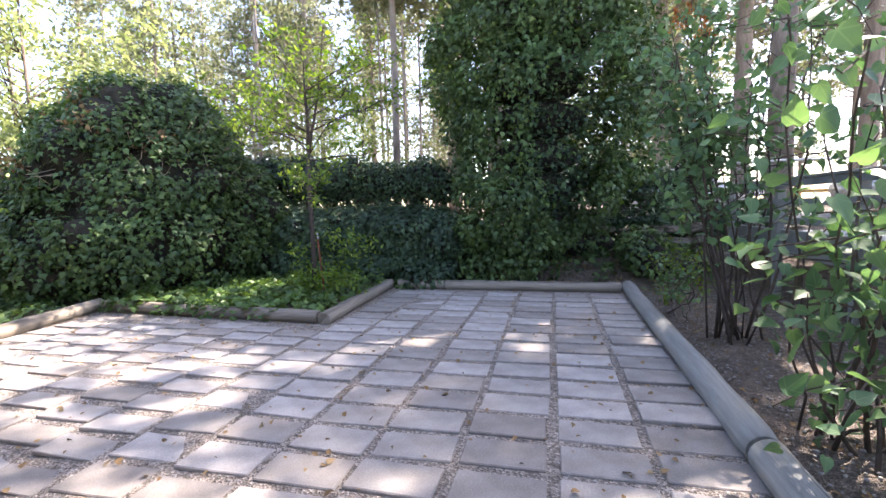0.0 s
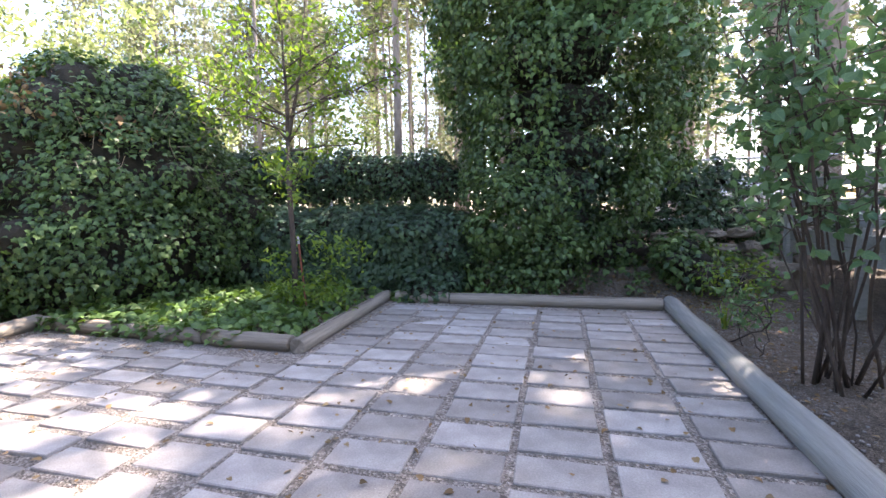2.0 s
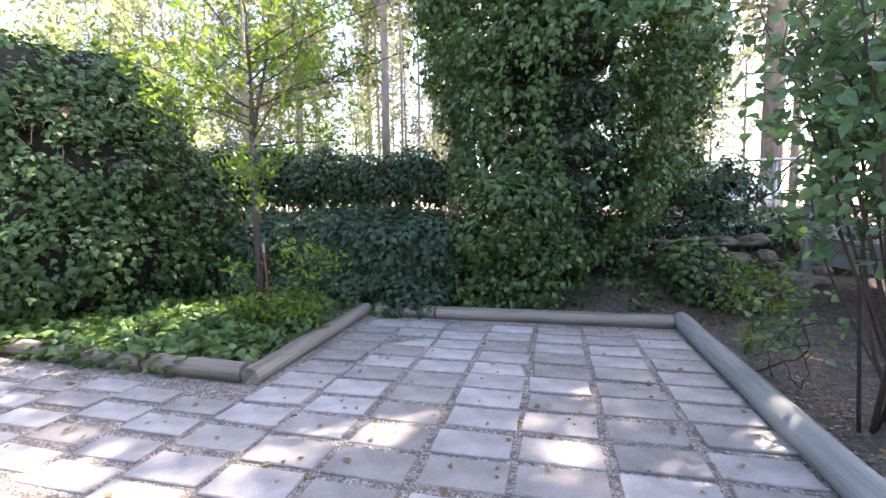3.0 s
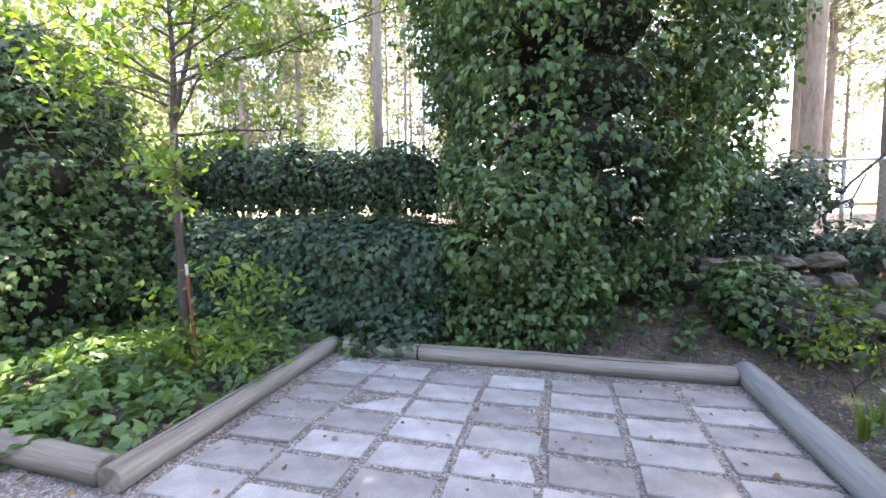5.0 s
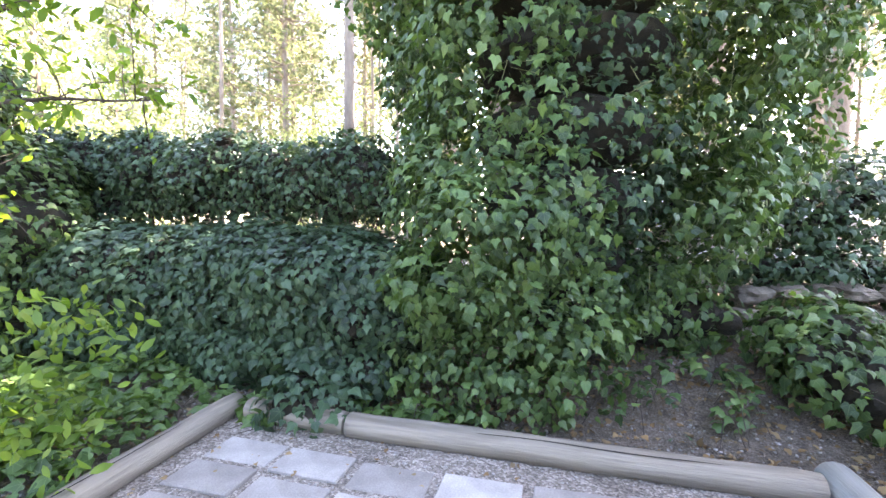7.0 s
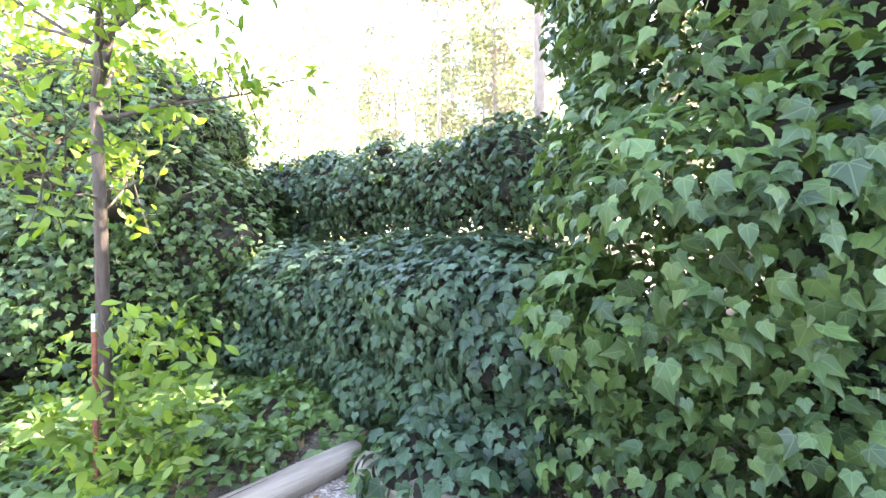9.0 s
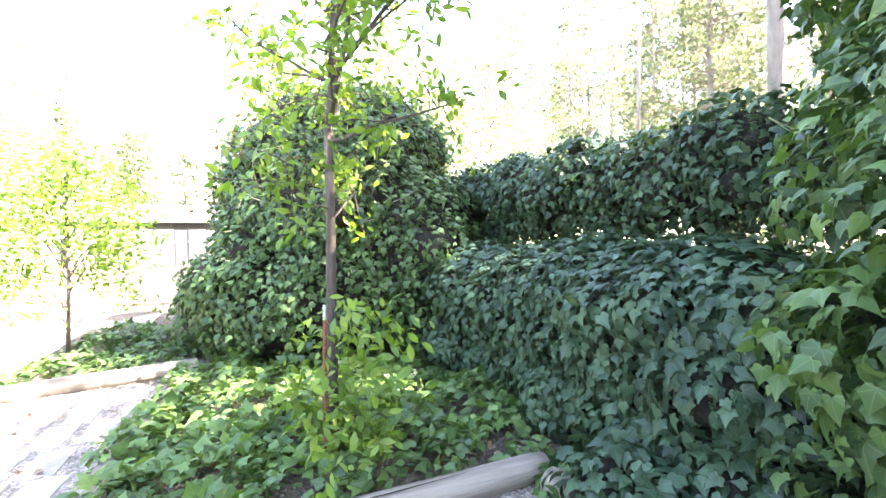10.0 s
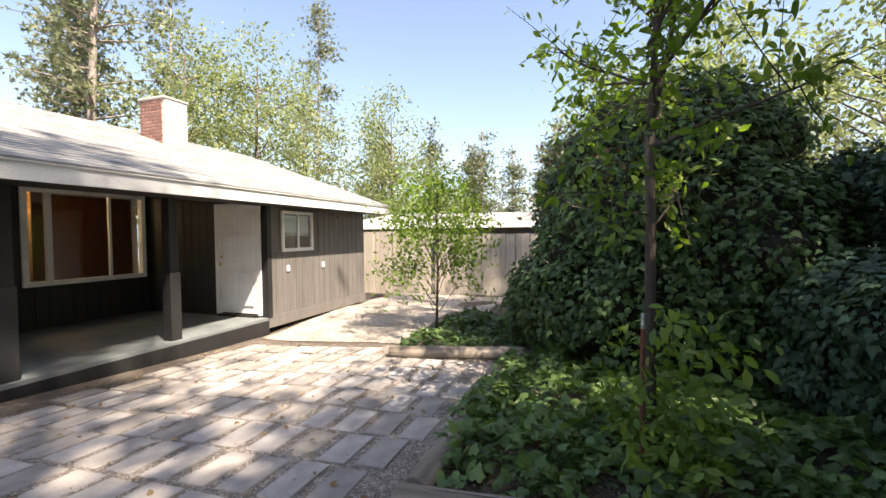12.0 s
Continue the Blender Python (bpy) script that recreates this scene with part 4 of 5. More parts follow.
# ---- trees around ----
def pine(height, base_r, crown_from, spread, clumps, label, bare=0.0):
    top = empty("pine_tree", pose(0, 0, 0))
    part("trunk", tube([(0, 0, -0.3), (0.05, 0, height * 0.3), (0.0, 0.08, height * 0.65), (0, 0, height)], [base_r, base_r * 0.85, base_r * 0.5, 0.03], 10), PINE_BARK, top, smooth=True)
    wood, pts = bmesh.new(), []
    for _ in range(clumps):
        f = 1 - RNG.random() ** 0.65
        z = crown_from + (height - crown_from) * f
        a = RNG.uniform(0, 6.283)
        r = spread * (1 - f) ** 0.7 * RNG.uniform(0.45, 1.0) + 0.25
        tip = np.array((r * math.cos(a), r * math.sin(a), z + r * 0.05 - 0.1 * r))
        add_tube(wood, [(0, 0, z - 0.15 * r), tip * (0.55, 0.55, 1), tip], [0.03 + 0.01 * r, 0.025, 0.01], 4)
        k = 30
        t = 0.3 + 0.7 * RNG.random((k, 1))
        pts.append(tip * np.concatenate([t, t, np.ones((k, 1))], 1) + RNG.normal(size=(k, 3)) * (0.42, 0.42, 0.22))
    tagged(part("branchwork", wood, PINE_BARK, top), kind="stuff")
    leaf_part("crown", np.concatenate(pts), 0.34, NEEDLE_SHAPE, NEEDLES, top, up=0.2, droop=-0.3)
    return tagged(top, label, "tree", "pines round the garden")


def broadleaf(height, spread, leaf, count, mat, label, trunk_r=0.12, low=0.25):
    top = empty("broadleaf_tree", pose(0, 0, 0))
    part("trunk", tube([(0, 0, -0.2), (0.1, 0.05, height * 0.4), (0, 0, height * 0.9)], [trunk_r, trunk_r * 0.7, 0.02], 8), BARK, top, smooth=True)
    wood, pts = bmesh.new(), []
    clumps = 44
    for _ in range(clumps):
        f = RNG.random()
        z = height * (low + (1 - low) * f)
        r = spread * math.sqrt(max(0.05, 1 - (2 * f - 0.8) ** 2 / 1.5)) * RNG.uniform(0.3, 1.0)
        a = RNG.uniform(0, 6.283)
        tip = np.array((r * math.cos(a), r * math.sin(a), z))
        add_tube(wood, [(0, 0, max(0.2, z - 0.5 * r - 0.2)), tip * (0.5, 0.5, 0.95), tip], [0.03 * trunk_r / 0.12, 0.02 * trunk_r / 0.12, 0.006], 4)
        k = count // clumps
        pts.append(tip + RNG.normal(size=(k, 3)) * spread * (0.17, 0.17, 0.15))
    tagged(part("branchwork", wood, BARK, top), kind="stuff")
    leaf_part("crown", np.concatenate(pts), leaf, OVAL_SHAPE, mat, top, up=0.4, droop=0.4)
    return tagged(top, label, "tree")


protos = [pine(26, 0.2, 7.0, 4.2, 80, "tall slim pine with sparse needles"), pine(21, 0.15, 3.5, 3.8, 80, "slim pine with needles down the trunk")]
conifer = pine(17, 0.22, 0.8, 3.6, 130, "dark green conical conifer tree")
big = pine(27, 0.3, 8.0, 5.6, 95, "large old pine with plated bark")


def shades_yard(x, y):
    """Whether a tree there would shade the far end of the yard."""
    return any(-13 < x - 0.43 * z < -3.5 and -9 < y - 0.59 * z < -1.5 for z in (5, 9, 13, 17, 21, 25))


# Pine added on the sun's path, so its crown shades the ivy mound.
shade_pine = pine(13.5, 0.12, 7.5, 4.0, 380, "dense-crowned pine added to shade the ivy mound")
shade_pine.matrix_world = pose(-1.8, 5.4, 1.1)
bare_pine = pine(24, 0.11, 13.0, 2.4, 30, "slim bare-trunked pine of the far wood")

spots = []
tries = 0
while len(spots) < 44 and tries < 6000:
    tries += 1
    a, r = RNG.uniform(-64, 38), RNG.uniform(23, 62)
    x, y = 1.5 + r * math.sin(radians(a)), -2 + r * math.cos(radians(a))
    if y > 9 and not shades_yard(x, y) and all((x - u) ** 2 + (y - v) ** 2 > 7 for u, v in spots):
        spots.append((x, y))
for k, (x, y) in enumerate(spots):
    copy_thing(protos[k % 2], pose(x, y, 1.2, 0, 0, RNG.uniform(0, 360)))
bare_spots = []
while len(bare_spots) < 26:
    a, r = RNG.uniform(-58, 2), RNG.uniform(25, 58)
    x, y = 2.4 + r * math.sin(radians(a)), -4 + r * math.cos(radians(a))
    if y > 13 and all((x - u) ** 2 + (y - v) ** 2 > 2 for u, v in bare_spots):
        bare_spots.append((x, y))
for x, y in bare_spots:
    copy_thing(bare_pine, pose(x, y, 1.2, RNG.normal(), RNG.normal(), RNG.uniform(0, 360)))
bare_pine.matrix_world = pose(-9.5, 25.0, 1.2)
for k, (x, y) in enumerate([(13.2, 11.0), (7.4, 14.5), (11.0, 6.0), (12.0, 18.0)]):
    copy_thing(big, pose(x, y, 1.1, 0, 0, k * 71.0))
# Three more pines added so their crowns shade the mound and patio.
copy_thing(big, pose(0.9, 7.9, 1.1, 0, 0, 33.0))
copy_thing(big, pose(8.6, 6.2, 1.1, 0, 0, 140.0))
copy_thing(protos[0], pose(-1.0, 10.5, 1.1, 0, 0, 12.0))
big.matrix_world = pose(9.7, 12.0, 1.1)
for k, (x, y) in enumerate([(-23, -30), (-30, -22), (-36, -14), (-40, -10), (-44, -12), (-47, -8), (-52, -5), (-38, -3), (-12, -22), (-14, -26)]):
    copy_thing(protos[0] if k in (0, 1, 8) else conifer, pose(x, y, -3.0 if k < 8 else 0, 0, 0, k * 83.0))
conifer.matrix_world = pose(-34, -18, -3)
for k, ob in enumerate(protos):
    ob.matrix_world = pose((-20, 8)[k], (34, 30)[k], 1.2)

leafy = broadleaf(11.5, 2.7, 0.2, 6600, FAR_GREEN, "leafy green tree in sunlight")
leafy.matrix_world = pose(-14, -15, -0.5)
for k, (x, y) in enumerate([(-13, -18), (-19, -16), (-22, -12), (-17, -20), (-26, -15), (-30, -12), (-34, -2), (-12, 2.5), (-10.5, 5.5), (-15, 4), (-8, 17), (-18, 0), (2, 26), (-11, 18), (-16, 12)]):
    copy_thing(leafy, pose(x, y, (0, 0.2, -0.5, 1.0, -2, -4, -3, -3.0, -3.5, -2, -4, -2, -5, -4, -3)[k], 0, 0, k * 47.0))
bush = broadleaf(2.75, 1.2, 0.085, 5600, LIME, "sunlit yellow-green bush at the end of the ivy bed", 0.03, 0.3)
bush.matrix_world = pose(-5.3, -4.0, 0.04)
bush.name = "leafy_bush"
tagged(bush, category="bush")


# ---- ground ivy in the bed ----
def ground_ivy(name, spots, size, mat, label, lift=0.12, bare=-1.0):
    """Low trailing ivy: spots are x, y, spread x, spread y, count; bare leaves open patches of soil."""
    top = empty(name, pose(spots[0][0], spots[0][1], 0))
    o = np.array((spots[0][0], spots[0][1], 0.0))
    pts = []
    for x, y, sx, sy, k in spots:
        q = np.column_stack([x + RNG.uniform(-1, 1, k) * sx, y + RNG.uniform(-1, 1, k) * sy, np.zeros(k)])
        q = q[(((q[:, 0] - x) / sx) ** 2 + ((q[:, 1] - y) / sy) ** 2) < 1.0]
        q = q[[noise.noise(Vector((a * 3.1, b * 3.1, 5))) > bare for a, b, _ in q]]
        hump = np.array([max(0.0, 1 + 0.9 * noise.noise(Vector((a * 2.2, b * 2.2, 1)))) for a, b, _ in q])
        edge = 1 - (((q[:, 0] - x) / sx) ** 2 + ((q[:, 1] - y) / sy) ** 2)
        q[:, 2] = np.array([ground_height(a, b) for a, b, _ in q]) + 0.03 + lift * hump * np.sqrt(np.clip(edge, 0, 1)) * RNG.uniform(0.5, 1.1, len(q))
        pts.append(q - o)
    pts = np.concatenate(pts)
    k = len(pts)
    nrm = RNG.normal(size=(k, 3)) * 0.5 + (0, -0.15, 1.0)
    tip = RNG.normal(size=(k, 3)) + (0, -0.6, -0.3)
    ob = new("leaves", leaf_mesh("leaves", pts, nrm, tip, size * RNG.uniform(0.55, 1.2, k), IVY_SHAPE, mat))
    ob.parent = top
    tagged(ob, kind="stuff")
    wood = bmesh.new()
    for q in pts[RNG.choice(k, min(k, 120), replace=False)]:
        a = RNG.uniform(0, 6.28)
        add_tube(wood, [q + (0, 0, -0.01), q + (0.08 * math.cos(a), 0.08 * math.sin(a), -0.04), (q[0] + 0.2 * math.cos(a), q[1] + 0.2 * math.sin(a), 0.01)], [0.004, 0.004, 0.003], 4)
    tagged(part("runner_tangle", wood, BARK, top), kind="stuff")
    return tagged(top, label, "ivy")


ground_ivy("ground_ivy", [(-2.2, -1.75, 1.5, 0.7, 1500), (-0.95, -1.95, 0.75, 0.48, 620), (-3.3, -1.7, 0.9, 0.7, 800), (-1.6, -1.0, 1.0, 0.6, 700), (-0.5, -2.3, 0.42, 0.22, 130), (-0.55, -1.3, 0.42, 0.4, 260), (-2.3, -2.36, 1.5, 0.2, 520), (-1.1, -2.42, 0.7, 0.17, 190), (-0.35, -1.75, 0.3, 0.35, 110), (-0.75, -0.5, 0.5, 0.4, 330), (-1.25, 0.1, 0.8, 0.32, 520), (-2.3, 0.05, 0.8, 0.35, 420), (-1.6, -0.45, 0.9, 0.4, 620), (-2.5, -0.6, 0.8, 0.5, 560), (-0.2, -0.9, 0.15, 0.4, 50)],
           0.1, IVY_LIGHT, "bright green ground ivy filling the log-edged bed", 0.2, -0.3)
ground_ivy("ground_ivy", [(-5.2, -3.0, 1.4, 0.7, 1200), (-6.0, -3.6, 1.3, 0.6, 800), (-4.6, -3.9, 0.9, 0.4, 420), (-7.0, -2.4, 1.6, 0.6, 700)], 0.09, IVY, "dark ground ivy between the mound and the log", 0.16)
ground_ivy("ground_ivy", [(0.3, 0.12, 0.36, 0.3, 300), (-0.5, 0.0, 0.5, 0.25, 200), (1.5, 0.15, 0.5, 0.14, 130), (0.8, 0.12, 0.35, 0.12, 60)], 0.1, IVY_LIGHT, "ivy sprigs creeping over the bank", 0.14, -0.15)
ground_ivy("ground_ivy", [(4.2, 1.3, 0.5, 0.3, 130), (5.2, 1.5, 0.8, 0.3, 300), (3.3, 0.7, 0.6, 0.3, 90), (4.9, 0.9, 0.7, 0.5, 420), (2.7, 0.45, 0.7, 0.28, 110), (3.5, 0.75, 0.5, 0.3, 120), (5.9, 1.95, 0.7, 0.3, 160)], 0.095, IVY, "ivy spilling down the bank below the stones", 0.28, -0.08)


# ---- ivy on the bank ----
def bank_ivy(at, blobs, label, size=0.085, mat=None):
    top = empty("bank_ivy", pose(*at))
    blobs = list(blobs) + bumps_on(blobs, 10, 0.1, 0.2)
    ivy_core("core", blobs, top, 0.7)
    ivy_leaves("leaves", blobs, 620, size, mat or IVY, top, depth=0.22, keep=lambda q: q[:, 2] > 0.0, gaps=-0.3)
    return tagged(top, label, "ivy")


bank_ivy((3.2, 1.35, 0.35), [(-0.4, 0.0, 0.15, 0.4, 0.34, 0.3), (0.0, 0.05, 0.25, 0.4, 0.3, 0.3), (0.4, 0.12, 0.3, 0.35, 0.26, 0.24), (-0.1, 0.15, 0.5, 0.5, 0.3, 0.3)], "dark ivy skirting the foot of the smothered tree")
bank_ivy((4.4, 0.85, 0.16), [(0.0, 0.0, 0.3, 0.42, 0.36, 0.38), (0.2, -0.15, 0.15, 0.45, 0.36, 0.28), (-0.12, 0.2, 0.5, 0.34, 0.3, 0.28), (0.55, -0.25, 0.1, 0.35, 0.3, 0.22)], "loose clump of green ivy in front of the stones")
bank_ivy((0.55, 0.05, 0.0), [(0.0, 0.0, 0.1, 0.3, 0.2, 0.2), (0.15, -0.02, 0.06, 0.24, 0.2, 0.14)], "ivy tongue hanging over the patio log", 0.1, IVY_DEEP)


# ---- bank on the right: stones, low hedge, wire fence ----
def boulder(at, size, turn):
    bm = bmesh.new()
    bmesh.ops.create_icosphere(bm, subdivisions=3, radius=1.0)
    seed = RNG.random() * 90
    for v in bm.verts:
        q = v.co.copy()
        k = 1 + 0.45 * noise.noise(q * 1.2 + Vector((seed, 0, 0))) + 0.16 * noise.noise(q * 3.3 + Vector((0, seed, 0)))
        q = Vector([math.copysign(min(abs(c) ** 0.85, 0.82), c) for c in q]) * k
        v.co = Vector((q.x * size[0], q.y * size[1], q.z * size[2]))
    ob = to_object("stone", bm, STONE, False)
    ob.matrix_world = pose(*at, RNG.normal() * 5, RNG.normal() * 5, turn)
    return tagged(ob, "rough tan field stone in a low dry wall", "stone", "stones of the low wall")


for row, (z, y) in enumerate(((0.42, 1.75), (0.62, 1.9), (0.84, 2.02))):
    x = 3.25 + 0.17 * row
    while x < 7.0:
        w = RNG.uniform(0.09, 0.21)
        if RNG.random() < (0.95 if 3.6 < x < 4.5 else 0.62):
            boulder((x + w, y + RNG.normal() * 0.04, z + RNG.normal() * 0.02), (w, RNG.uniform(0.12, 0.2), RNG.uniform(0.06, 0.13)), RNG.normal() * 14)
        x += 2 * w * 0.96
boulder((5.6, 0.9, 0.32), (0.34, 0.26, 0.22), 20)


def low_hedge():
    top = empty("low_hedge", pose(4.4, 2.5, 0.6))
    blobs = [(x, RNG.normal() * 0.08, 0.95 + 0.35 * math.exp(-((x + 0.9) ** 2)) + RNG.normal() * 0.1, 0.38, 0.35, 0.36) for x in np.arange(-1.5, 1.0, 0.24)]
    blobs += [(x, -0.1, 0.42, 0.35, 0.35, 0.22) for x in np.arange(-1.4, 2.8, 0.3)]
    blobs += bumps_on(blobs, 24, 0.12, 0.24, lambda q: q[:, 2] > 0.2)
    ivy_core("core", blobs, top, 0.4)
    ivy_leaves("leaves", blobs, 720, 0.075, IVY_DEEP, top, depth=0.4)
    return tagged(top, "dark loose hedge of small leaves over the stones", "hedge")


low_hedge()


def wire_fence():
    top = empty("wire_fence", pose(0, 3.0, 0.95))
    part("top_rail", tube([(-6.0, 0, 1.22), (12.0, 0, 1.20)], [0.024, 0.024], 10), STEEL, top, smooth=True)
    for x in np.arange(-5.5, 12.0, 2.9):
        part("post", tube([(x, 0.03, -0.2), (x, 0.03, 1.24)], [0.028, 0.028], 10), STEEL, top, smooth=True)
    bm = bmesh.new()
    for k in range(-40, 200):
        for s in (1, -1):
            x0 = k * 0.085
            a, b = (x0, 0, 0.0), (x0 + s * 1.2, 0, 1.2)
            if 3.5 < min(a[0], b[0]) and max(a[0], b[0]) < 12:
                add_tube(bm, [a, b], [0.0022, 0.0022], 3, False)
    tagged(part("mesh_wire", bm, STEEL, top, "diamond wire mesh"), kind="stuff")
    return tagged(top, "galvanised chain-link fence along the street", "fence")


wire_fence()


def bare_branch():
    top = empty("bare_branch", pose(5.6, 2.2, 0.9))
    part("stem", tube([(0, 0, -0.1), (-0.1, 0, 0.5), (0.15, 0, 0.9), (0.5, 0, 1.25), (1.0, 0, 1.35)], [0.025, 0.022, 0.02, 0.015, 0.008], 8), BARK, top, smooth=True)
    part("hook", tube([(-0.02, 0, 0.6), (0.2, 0.02, 0.72), (0.3, 0, 1.0), (0.42, 0, 1.05)], [0.016, 0.015, 0.012, 0.008], 8), BARK, top, smooth=True)
    return tagged(top, "dark crooked bare branch at the wire fence", "branch")


bare_branch()


# ---- neighbouring deck on the right ----
def side_deck():
    top = empty("side_deck", pose(5.9, 0, 0))
    part("deck_floor", box((0.0, -9.0, 0.78), (2.6, 1.4, 0.84)), GREY_WOOD, top)
    for k, z in enumerate((0.62, 0.80)):
        part("skirt_board", box((-0.05, -9.0, z), (-0.004, 1.4, z + 0.165), 0.006), GREY_WOOD, top)
    for y in np.arange(-8.8, 1.5, 1.7):
        part("post", box((-0.1, y - 0.05, 0.0), (-0.004, y + 0.05, 1.62), 0.006), GREY_WOOD, top)
    for z in (1.06, 1.3, 1.54):
        part("rail", box((-0.14, -9.0, z), (-0.104, 1.4, z + 0.085), 0.005), GREY_WOOD, top)
    part("cap_rail", box((-0.16, -9.0, 1.63), (0.02, 1.4, 1.665), 0.005), GREY_WOOD, top)
    return tagged(top, "grey painted wooden deck with horizontal rails", "deck")


side_deck()


def neighbour_house():
    top = empty("neighbour_house", pose(10.5, -3.0, 0.2))
    part("wall", box((-1.6, -5, 0), (4, 3.0, 3.0)), SIDING, top)
    bm = box((-2.3, -5.5, 3.0), (4.5, 3.5, 3.14))
    for v in bm.verts:
        v.co.z += 0.35 * (v.co.x + 2.3)
    part("roof", bm, SIDING_DARK, top, "dark overhanging roof")
    w = part("window", box((-1.64, -1.0, 1.2), (-1.6, 0.6, 2.3)), DARK_GLASS, top)
    for lo, hi in (((-1.67, -1.08, 1.12), (-1.59, 0.68, 1.2)), ((-1.67, -1.08, 2.3), (-1.59, 0.68, 2.38)), ((-1.67, -1.08, 1.2), (-1.59, -1.0, 2.3)), ((-1.67, 0.6, 1.2), (-1.59, 0.68, 2.3))):
        part("frame", box(lo, hi, 0.004), WHITE, w)
    return tagged(top, "grey-brown house with dark roof beyond the deck", "house")


neighbour_house()


# ---- street: road, cars, sign ----
me = bpy.data.meshes.new("road")
rx = np.linspace(-60, 60, 61)
me.from_pydata([(x, y, ground_height(x, y) + 0.03) for y in (5.2, 6.2, 7.2, 8.2) for x in rx], [], [(j * 61 + i, j * 61 + i + 1, (j + 1) * 61 + i + 1, (j + 1) * 61 + i) for j in range(3) for i in range(60)])
me.materials.append(ASPHALT)
tagged(new("road", me), "sun-bleached grey asphalt street", "road", kind="structure")


def car(at, turn, label):
    top = empty("car", pose(*at, 0, 0, turn))
    side = [(-2.15, 0.35), (-2.2, 0.75), (-2.0, 0.95), (-1.5, 1.05), (-0.85, 1.45), (0.55, 1.48), (1.35, 1.05), (2.05, 0.9), (2.2, 0.6), (2.15, 0.35)]
    bm = bmesh.new()
    rings = [[bm.verts.new((x, yy * (0.88 if z > 1.1 else 1.0), z)) for x, z in side] for yy in (-0.88, 0.88)]
    for k in range(len(side)):
        j = (k + 1) % len(side)
        bm.faces.new((rings[0][k], rings[0][j], rings[1][j], rings[1][k]))
    bm.faces.new(rings[0][::-1]), bm.faces.new(rings[1])
    bmesh.ops.recalc_face_normals(bm, faces=bm.faces)
    bmesh.ops.bevel(bm, geom=bm.edges[:], offset=0.05, segments=2, affect="EDGES")
    part("body", bm, CAR_PAINT, top, smooth=True)
    for s in (-1, 1):
        for x0, x1 in ((-0.95, -0.1), (0.0, 0.75)):
            bm = bmesh.new()
            v = [bm.verts.new(q) for q in ((x0 - 0.3 * (x0 < -0.5), s * 0.885, 1.06), (x1 + 0.3 * (x1 > 0.5), s * 0.885, 1.06), (x1, s * 0.80, 1.4), (x0, s * 0.80, 1.4))]
            bm.faces.new(v)
            part("side_window", bmesh_thick(bm, 0.015), DARK_GLASS, top)
        for x in (-1.35, 1.35):
            w = part("wheel", tube([(x, s * 0.68, 0.33), (x, s * 0.9, 0.33)], [0.33, 0.33], 20), RUBBER, top)
            part("rim", tube([(x, s * 0.88, 0.33), (x, s * 0.91, 0.33)], [0.21, 0.2], 14), SILVER, w)
    bm = bmesh.new()
    v = [bm.verts.new(q) for q in ((0.66, -0.66, 1.44), (0.66, 0.66, 1.44), (1.33, 0.72, 1.08), (1.33, -0.72, 1.08))]
    bm.faces.new(v)
    part("windscreen", bmesh_thick(bm, 0.03), DARK_GLASS, top)
    return tagged(top, label, "car")


car((6.6, 9.6, 1.0), 8.0, "silver sedan parked across the street")
car((14.5, 10.5, 1.05), -5.0, "silver car parked under the pines")


def street_rail():
    top = empty("roadside_rail", pose(11.2, 12.2, 1.1))
    for x in (-1.6, 0.55, 2.6):
        part("post", box((x - 0.09, -0.09, -0.1), (x + 0.09, 0.09, 0.75), 0.015), YELLOW_WOOD, top)
    part("rail", box((-1.7, -0.12, 0.5), (2.8, -0.09, 0.62), 0.006), YELLOW_WOOD, top)
    return tagged(top, "low yellow-stained wooden roadside rail", "fence")


def address_sign():
    top = empty("address_sign", pose(10.0, 11.0, 1.1))
    part("board", box((-0.42, -0.015, 0.42), (0.42, 0.015, 0.68), 0.005), BLACK, top, "dark board with white numbers")
    for x in (-0.38, 0.38):
        part("leg", box((x - 0.02, 0.016, -0.1), (x + 0.02, 0.05, 0.68)), BLACK, top)
    cu = bpy.data.curves.new("number", "FONT")
    cu.body, cu.size, cu.extrude, cu.align_x = "53505", 0.24, 0.004, "CENTER"
    cu.materials.append(WHITE)
    tx = new("number", cu)
    tx.parent = top
    tx.matrix_local = pose(0, -0.022, 0.47, 90, 0, 0)
    return tagged(top, "dark address board with white numerals", "sign")


street_rail()
address_sign()

# ---- litter ----
def litter(name, count, mat, shape, size, label, category):
    pts = []
    while len(pts) < count:
        x, y = RNG.uniform(-4, 6), RNG.uniform(-7, 1.6)
        inside = -3.6 < x < 3.8 and (y < -2.7 or (x > 0.15 and y < -0.2))
        if inside and RNG.random() > 0.35:
            continue
        pts.append((x, y, ground_height(x, y) + (0.032 if inside else 0.012)))
    pts = np.array(pts)
    k = len(pts)
    ob = new(name, leaf_mesh(name, pts, RNG.normal(size=(k, 3)) * 0.3 + (0, 0, 1), RNG.normal(size=(k, 3)), size * RNG.uniform(0.4, 1.2, k), shape, mat))
    return tagged(ob, label, category, kind="stuff")


litter("fallen_leaves", 2600, DRY, HEART_SHAPE, 0.045, "scattered dry brown fallen leaves", "leaves")


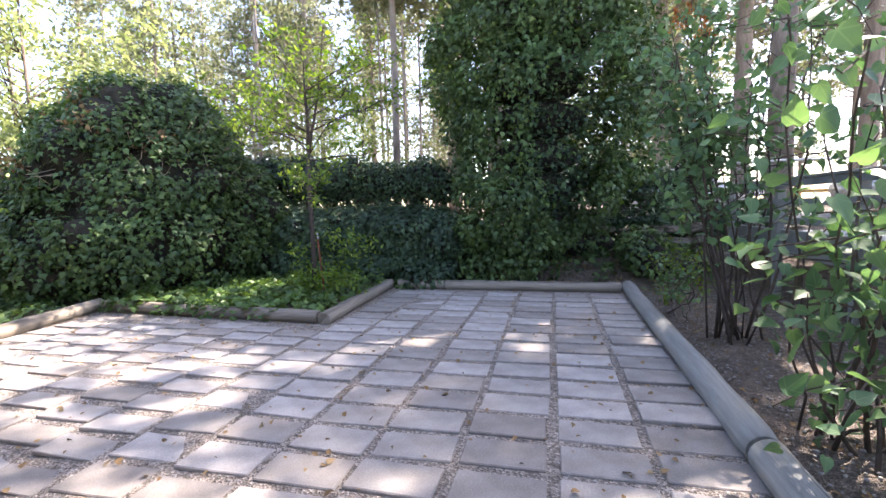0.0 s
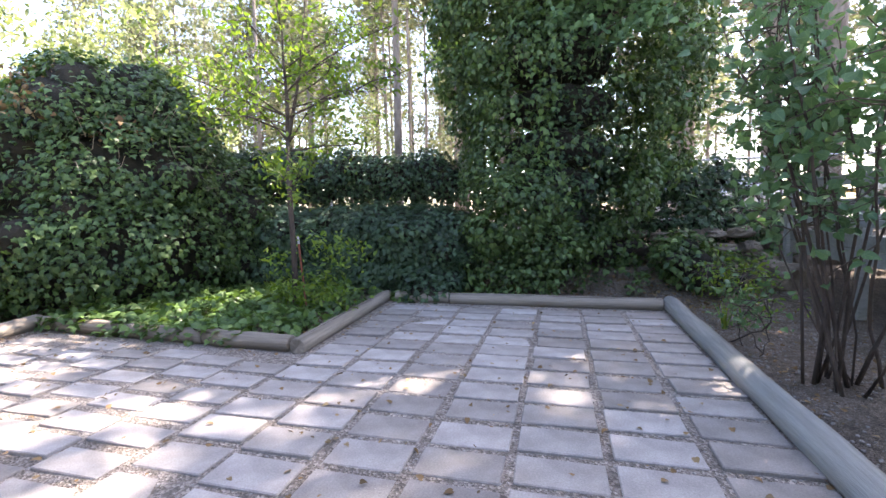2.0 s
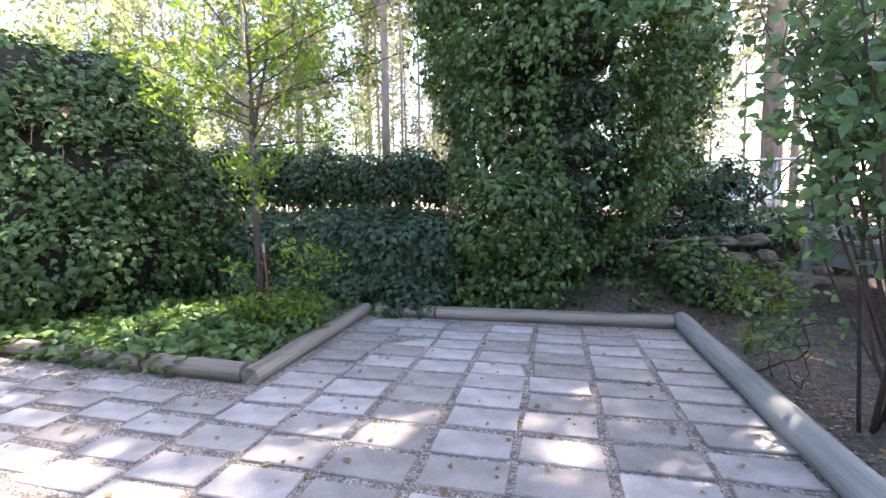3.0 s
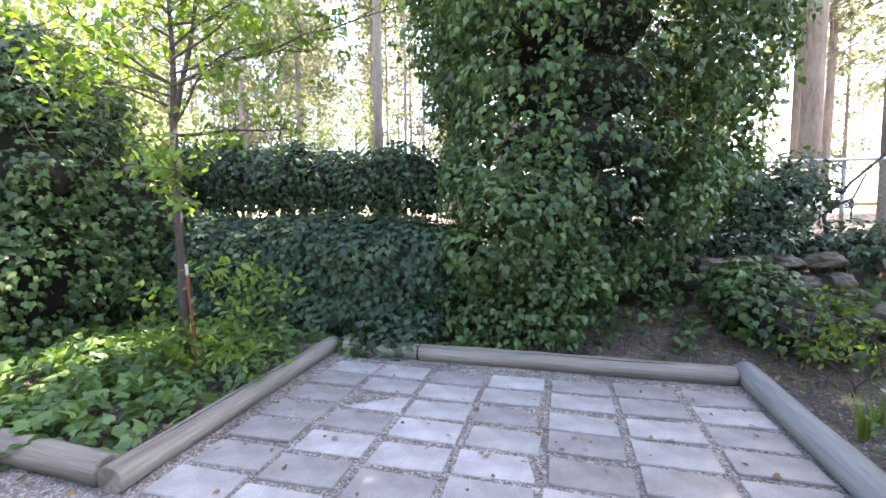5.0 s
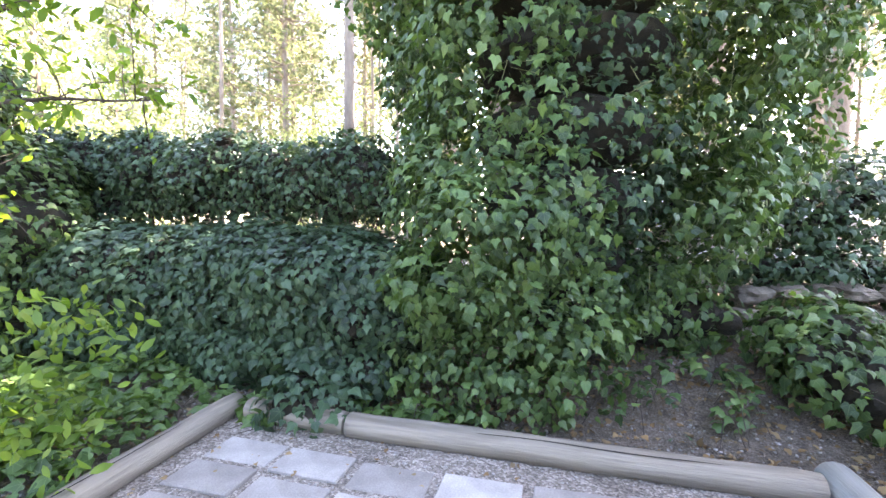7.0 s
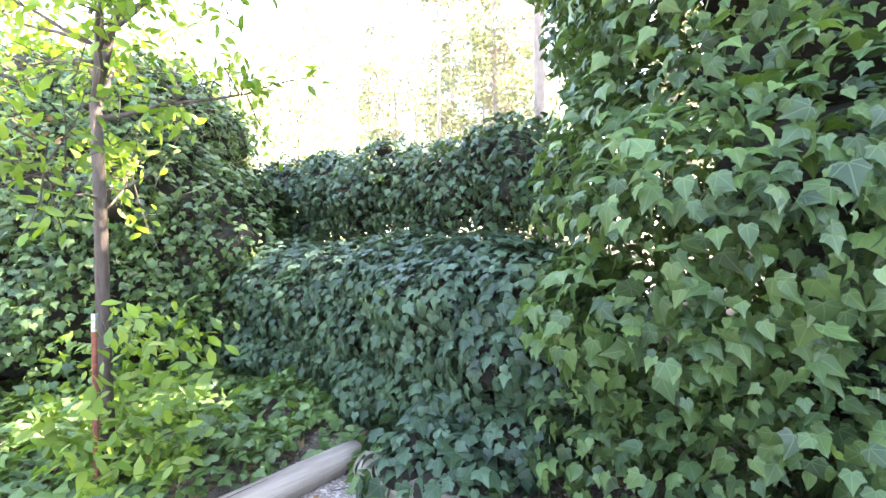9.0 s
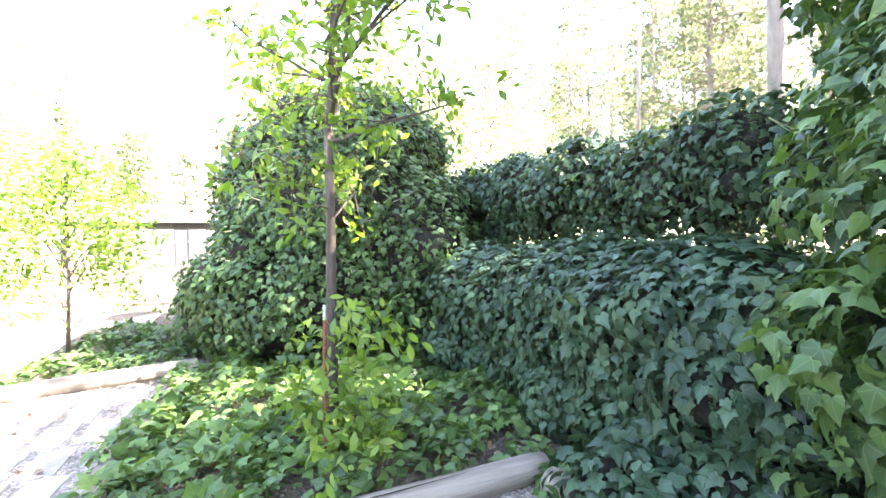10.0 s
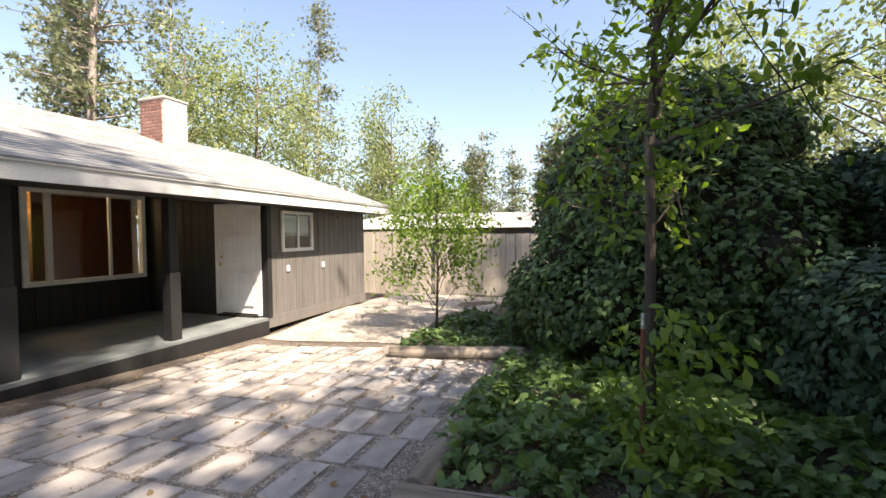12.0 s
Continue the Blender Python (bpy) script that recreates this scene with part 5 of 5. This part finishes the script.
def bank_litter():
    """Dead ivy leaves gathered on the bank behind the log and under the young tree."""
    k = 1500
    x, y = RNG.uniform(0.6, 5.2, k), 0.06 + 1.5 * RNG.random(k) ** 1.3
    x[:350], y[:350] = RNG.uniform(-1.2, -0.1, 350), RNG.uniform(-2.3, -0.1, 350)
    p = np.column_stack([x, y, [ground_height(a, b) + 0.012 for a, b in zip(x, y)]])
    ob = new("dead_leaf_litter", leaf_mesh("dead_leaf_litter", p, RNG.normal(size=(k, 3)) * 0.4 + (0, 0, 1), RNG.normal(size=(k, 3)), RNG.uniform(0.018, 0.065, k), IVY_SHAPE, DRY))
    return tagged(ob, "dry curled ivy leaves lying on the bank", "leaves", kind="stuff")


bank_litter()


def pebbles():
    """Loose stones, thicker in the joints and on the bank."""
    base = bmesh.new()
    bmesh.ops.create_icosphere(base, subdivisions=1, radius=1.0)
    v = np.array([q.co for q in base.verts])
    f = np.array([[q.index for q in t.verts] for t in base.faces])
    base.free()
    n = 16000
    x, y = RNG.uniform(-4.2, 5.6, n), RNG.uniform(-7.0, 1.5, n)
    p = np.column_stack([x, y, np.array([ground_height(a, b) for a, b in zip(x, y)]) + 0.008])
    s = RNG.uniform(0.004, 0.014, n)
    me = leaf_mesh("pebbles", p, np.tile((0.0, 0.0, 1.0), (n, 1)), RNG.normal(size=(n, 3)), s, (v * (1.2, 0.9, 0.7), f), surface("gravel", (0.2, 0.18, 0.16), (0.42, 0.39, 0.36), 30, 0.9, 60, 0.2, 0.002))
    return tagged(new("gravel", me), "fine grey-brown gravel between the pavers", "gravel", kind="stuff")


pebbles()


# ---- pavers ----
me = bpy.data.meshes.new("gravel_bed")
cells = [(x, y) for x in np.arange(-4.25, 3.95, 0.25) for y in np.arange(-9.0, 0.0, 0.25) if not (x < -0.1 and y > -2.75) and not (x < -3.7 and y > -4.3) and y > -7.2 - 0.6 * x]
verts = [(min(x + a, 3.92), min(y + b, -0.04), patio_drop(x + a, y + b) - 0.009) for x, y in cells for a, b in ((0, 0), (0.25, 0), (0.25, 0.25), (0, 0.25))]
me.from_pydata(verts, [], [(4 * k, 4 * k + 1, 4 * k + 2, 4 * k + 3) for k in range(len(cells))])
me.materials.append(grit("joint gravel", 75.0, (0.13, 0.115, 0.1), (0.24, 0.215, 0.195), (0.42, 0.385, 0.355)))
tagged(new("gravel_bed", me), "fine grey-brown gravel bed under the pavers", "ground", kind="structure")

def patio():
    top = empty("paver_patio", pose(0, 0, 0))
    protos = []
    for k in range(6):
        bm = box((-0.2325, -0.133, -0.03), (0.2325, 0.133, 0.0), 0.006)
        for v in bm.verts:
            v.co.x += 0.007 * noise.noise(Vector((v.co.x * 5, v.co.y * 5, k * 7.0)))
            v.co.y += 0.007 * noise.noise(Vector((v.co.x * 5, v.co.y * 5, k * 7.0 + 40)))
        me = bpy.data.meshes.new("paver")
        bm.to_mesh(me), bm.free()
        me.materials.append(PAVER)
        protos.append(me)
    for c in range(-8, 7):
        shift = PAVER_SHIFT[c % 7] if c >= 0 else RNG.uniform(-0.15, 0.15)
        x = 0.225 + c * 0.52 + 0.2325
        for r in range(24):
            y = -0.36 - 0.133 - r * (PAVER_PITCH if c >= 0 else 0.3) + shift
            if (c == -8 and y > -4.35) or (c < 0 and y > -2.76) or (c < 0 and y < -6.75) or y < -8.2:
                continue
            m = pose(x + RNG.normal() * 0.007, y + RNG.normal() * 0.007, patio_drop(x, y) + 0.004 + RNG.normal() * 0.004, RNG.normal() * 0.6, RNG.normal() * 0.6, RNG.normal() * 0.8)
            share("paver", protos[RNG.integers(0, 6)], m if c >= 0 else m @ Matrix.Diagonal((1, 0.82, 1, 1)), top)
    return tagged(top, "patio of grey-pink rectangular concrete pavers with gravel joints", "patio", kind="structure")


PAVER_PITCH = 0.323
PAVER_SHIFT = (0.0, -0.05, -0.07, -0.05, -0.03, -0.01, 0.0)
patio()


# ---- far ridge ----
rx = np.linspace(-420, 120, 55)
rz = [28 + 26 * noise.noise(Vector((x * 0.012, 3, 0))) + 8 * noise.noise(Vector((x * 0.05, 7, 0))) for x in rx]
me = bpy.data.meshes.new("backdrop")
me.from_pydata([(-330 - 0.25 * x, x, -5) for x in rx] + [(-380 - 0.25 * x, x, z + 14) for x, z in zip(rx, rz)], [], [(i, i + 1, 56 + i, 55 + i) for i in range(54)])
# Distance haze is painted as blue in the ridge's own colour.
me.materials.append(surface("wooded ridge tinted blue for haze", (0.12, 0.16, 0.2), (0.2, 0.25, 0.3), 0.02, 1.0, 0.4, 0.1, 0.1))
tagged(new("backdrop", me), "far wooded ridge with blue haze in its colour", "hill", kind="structure")
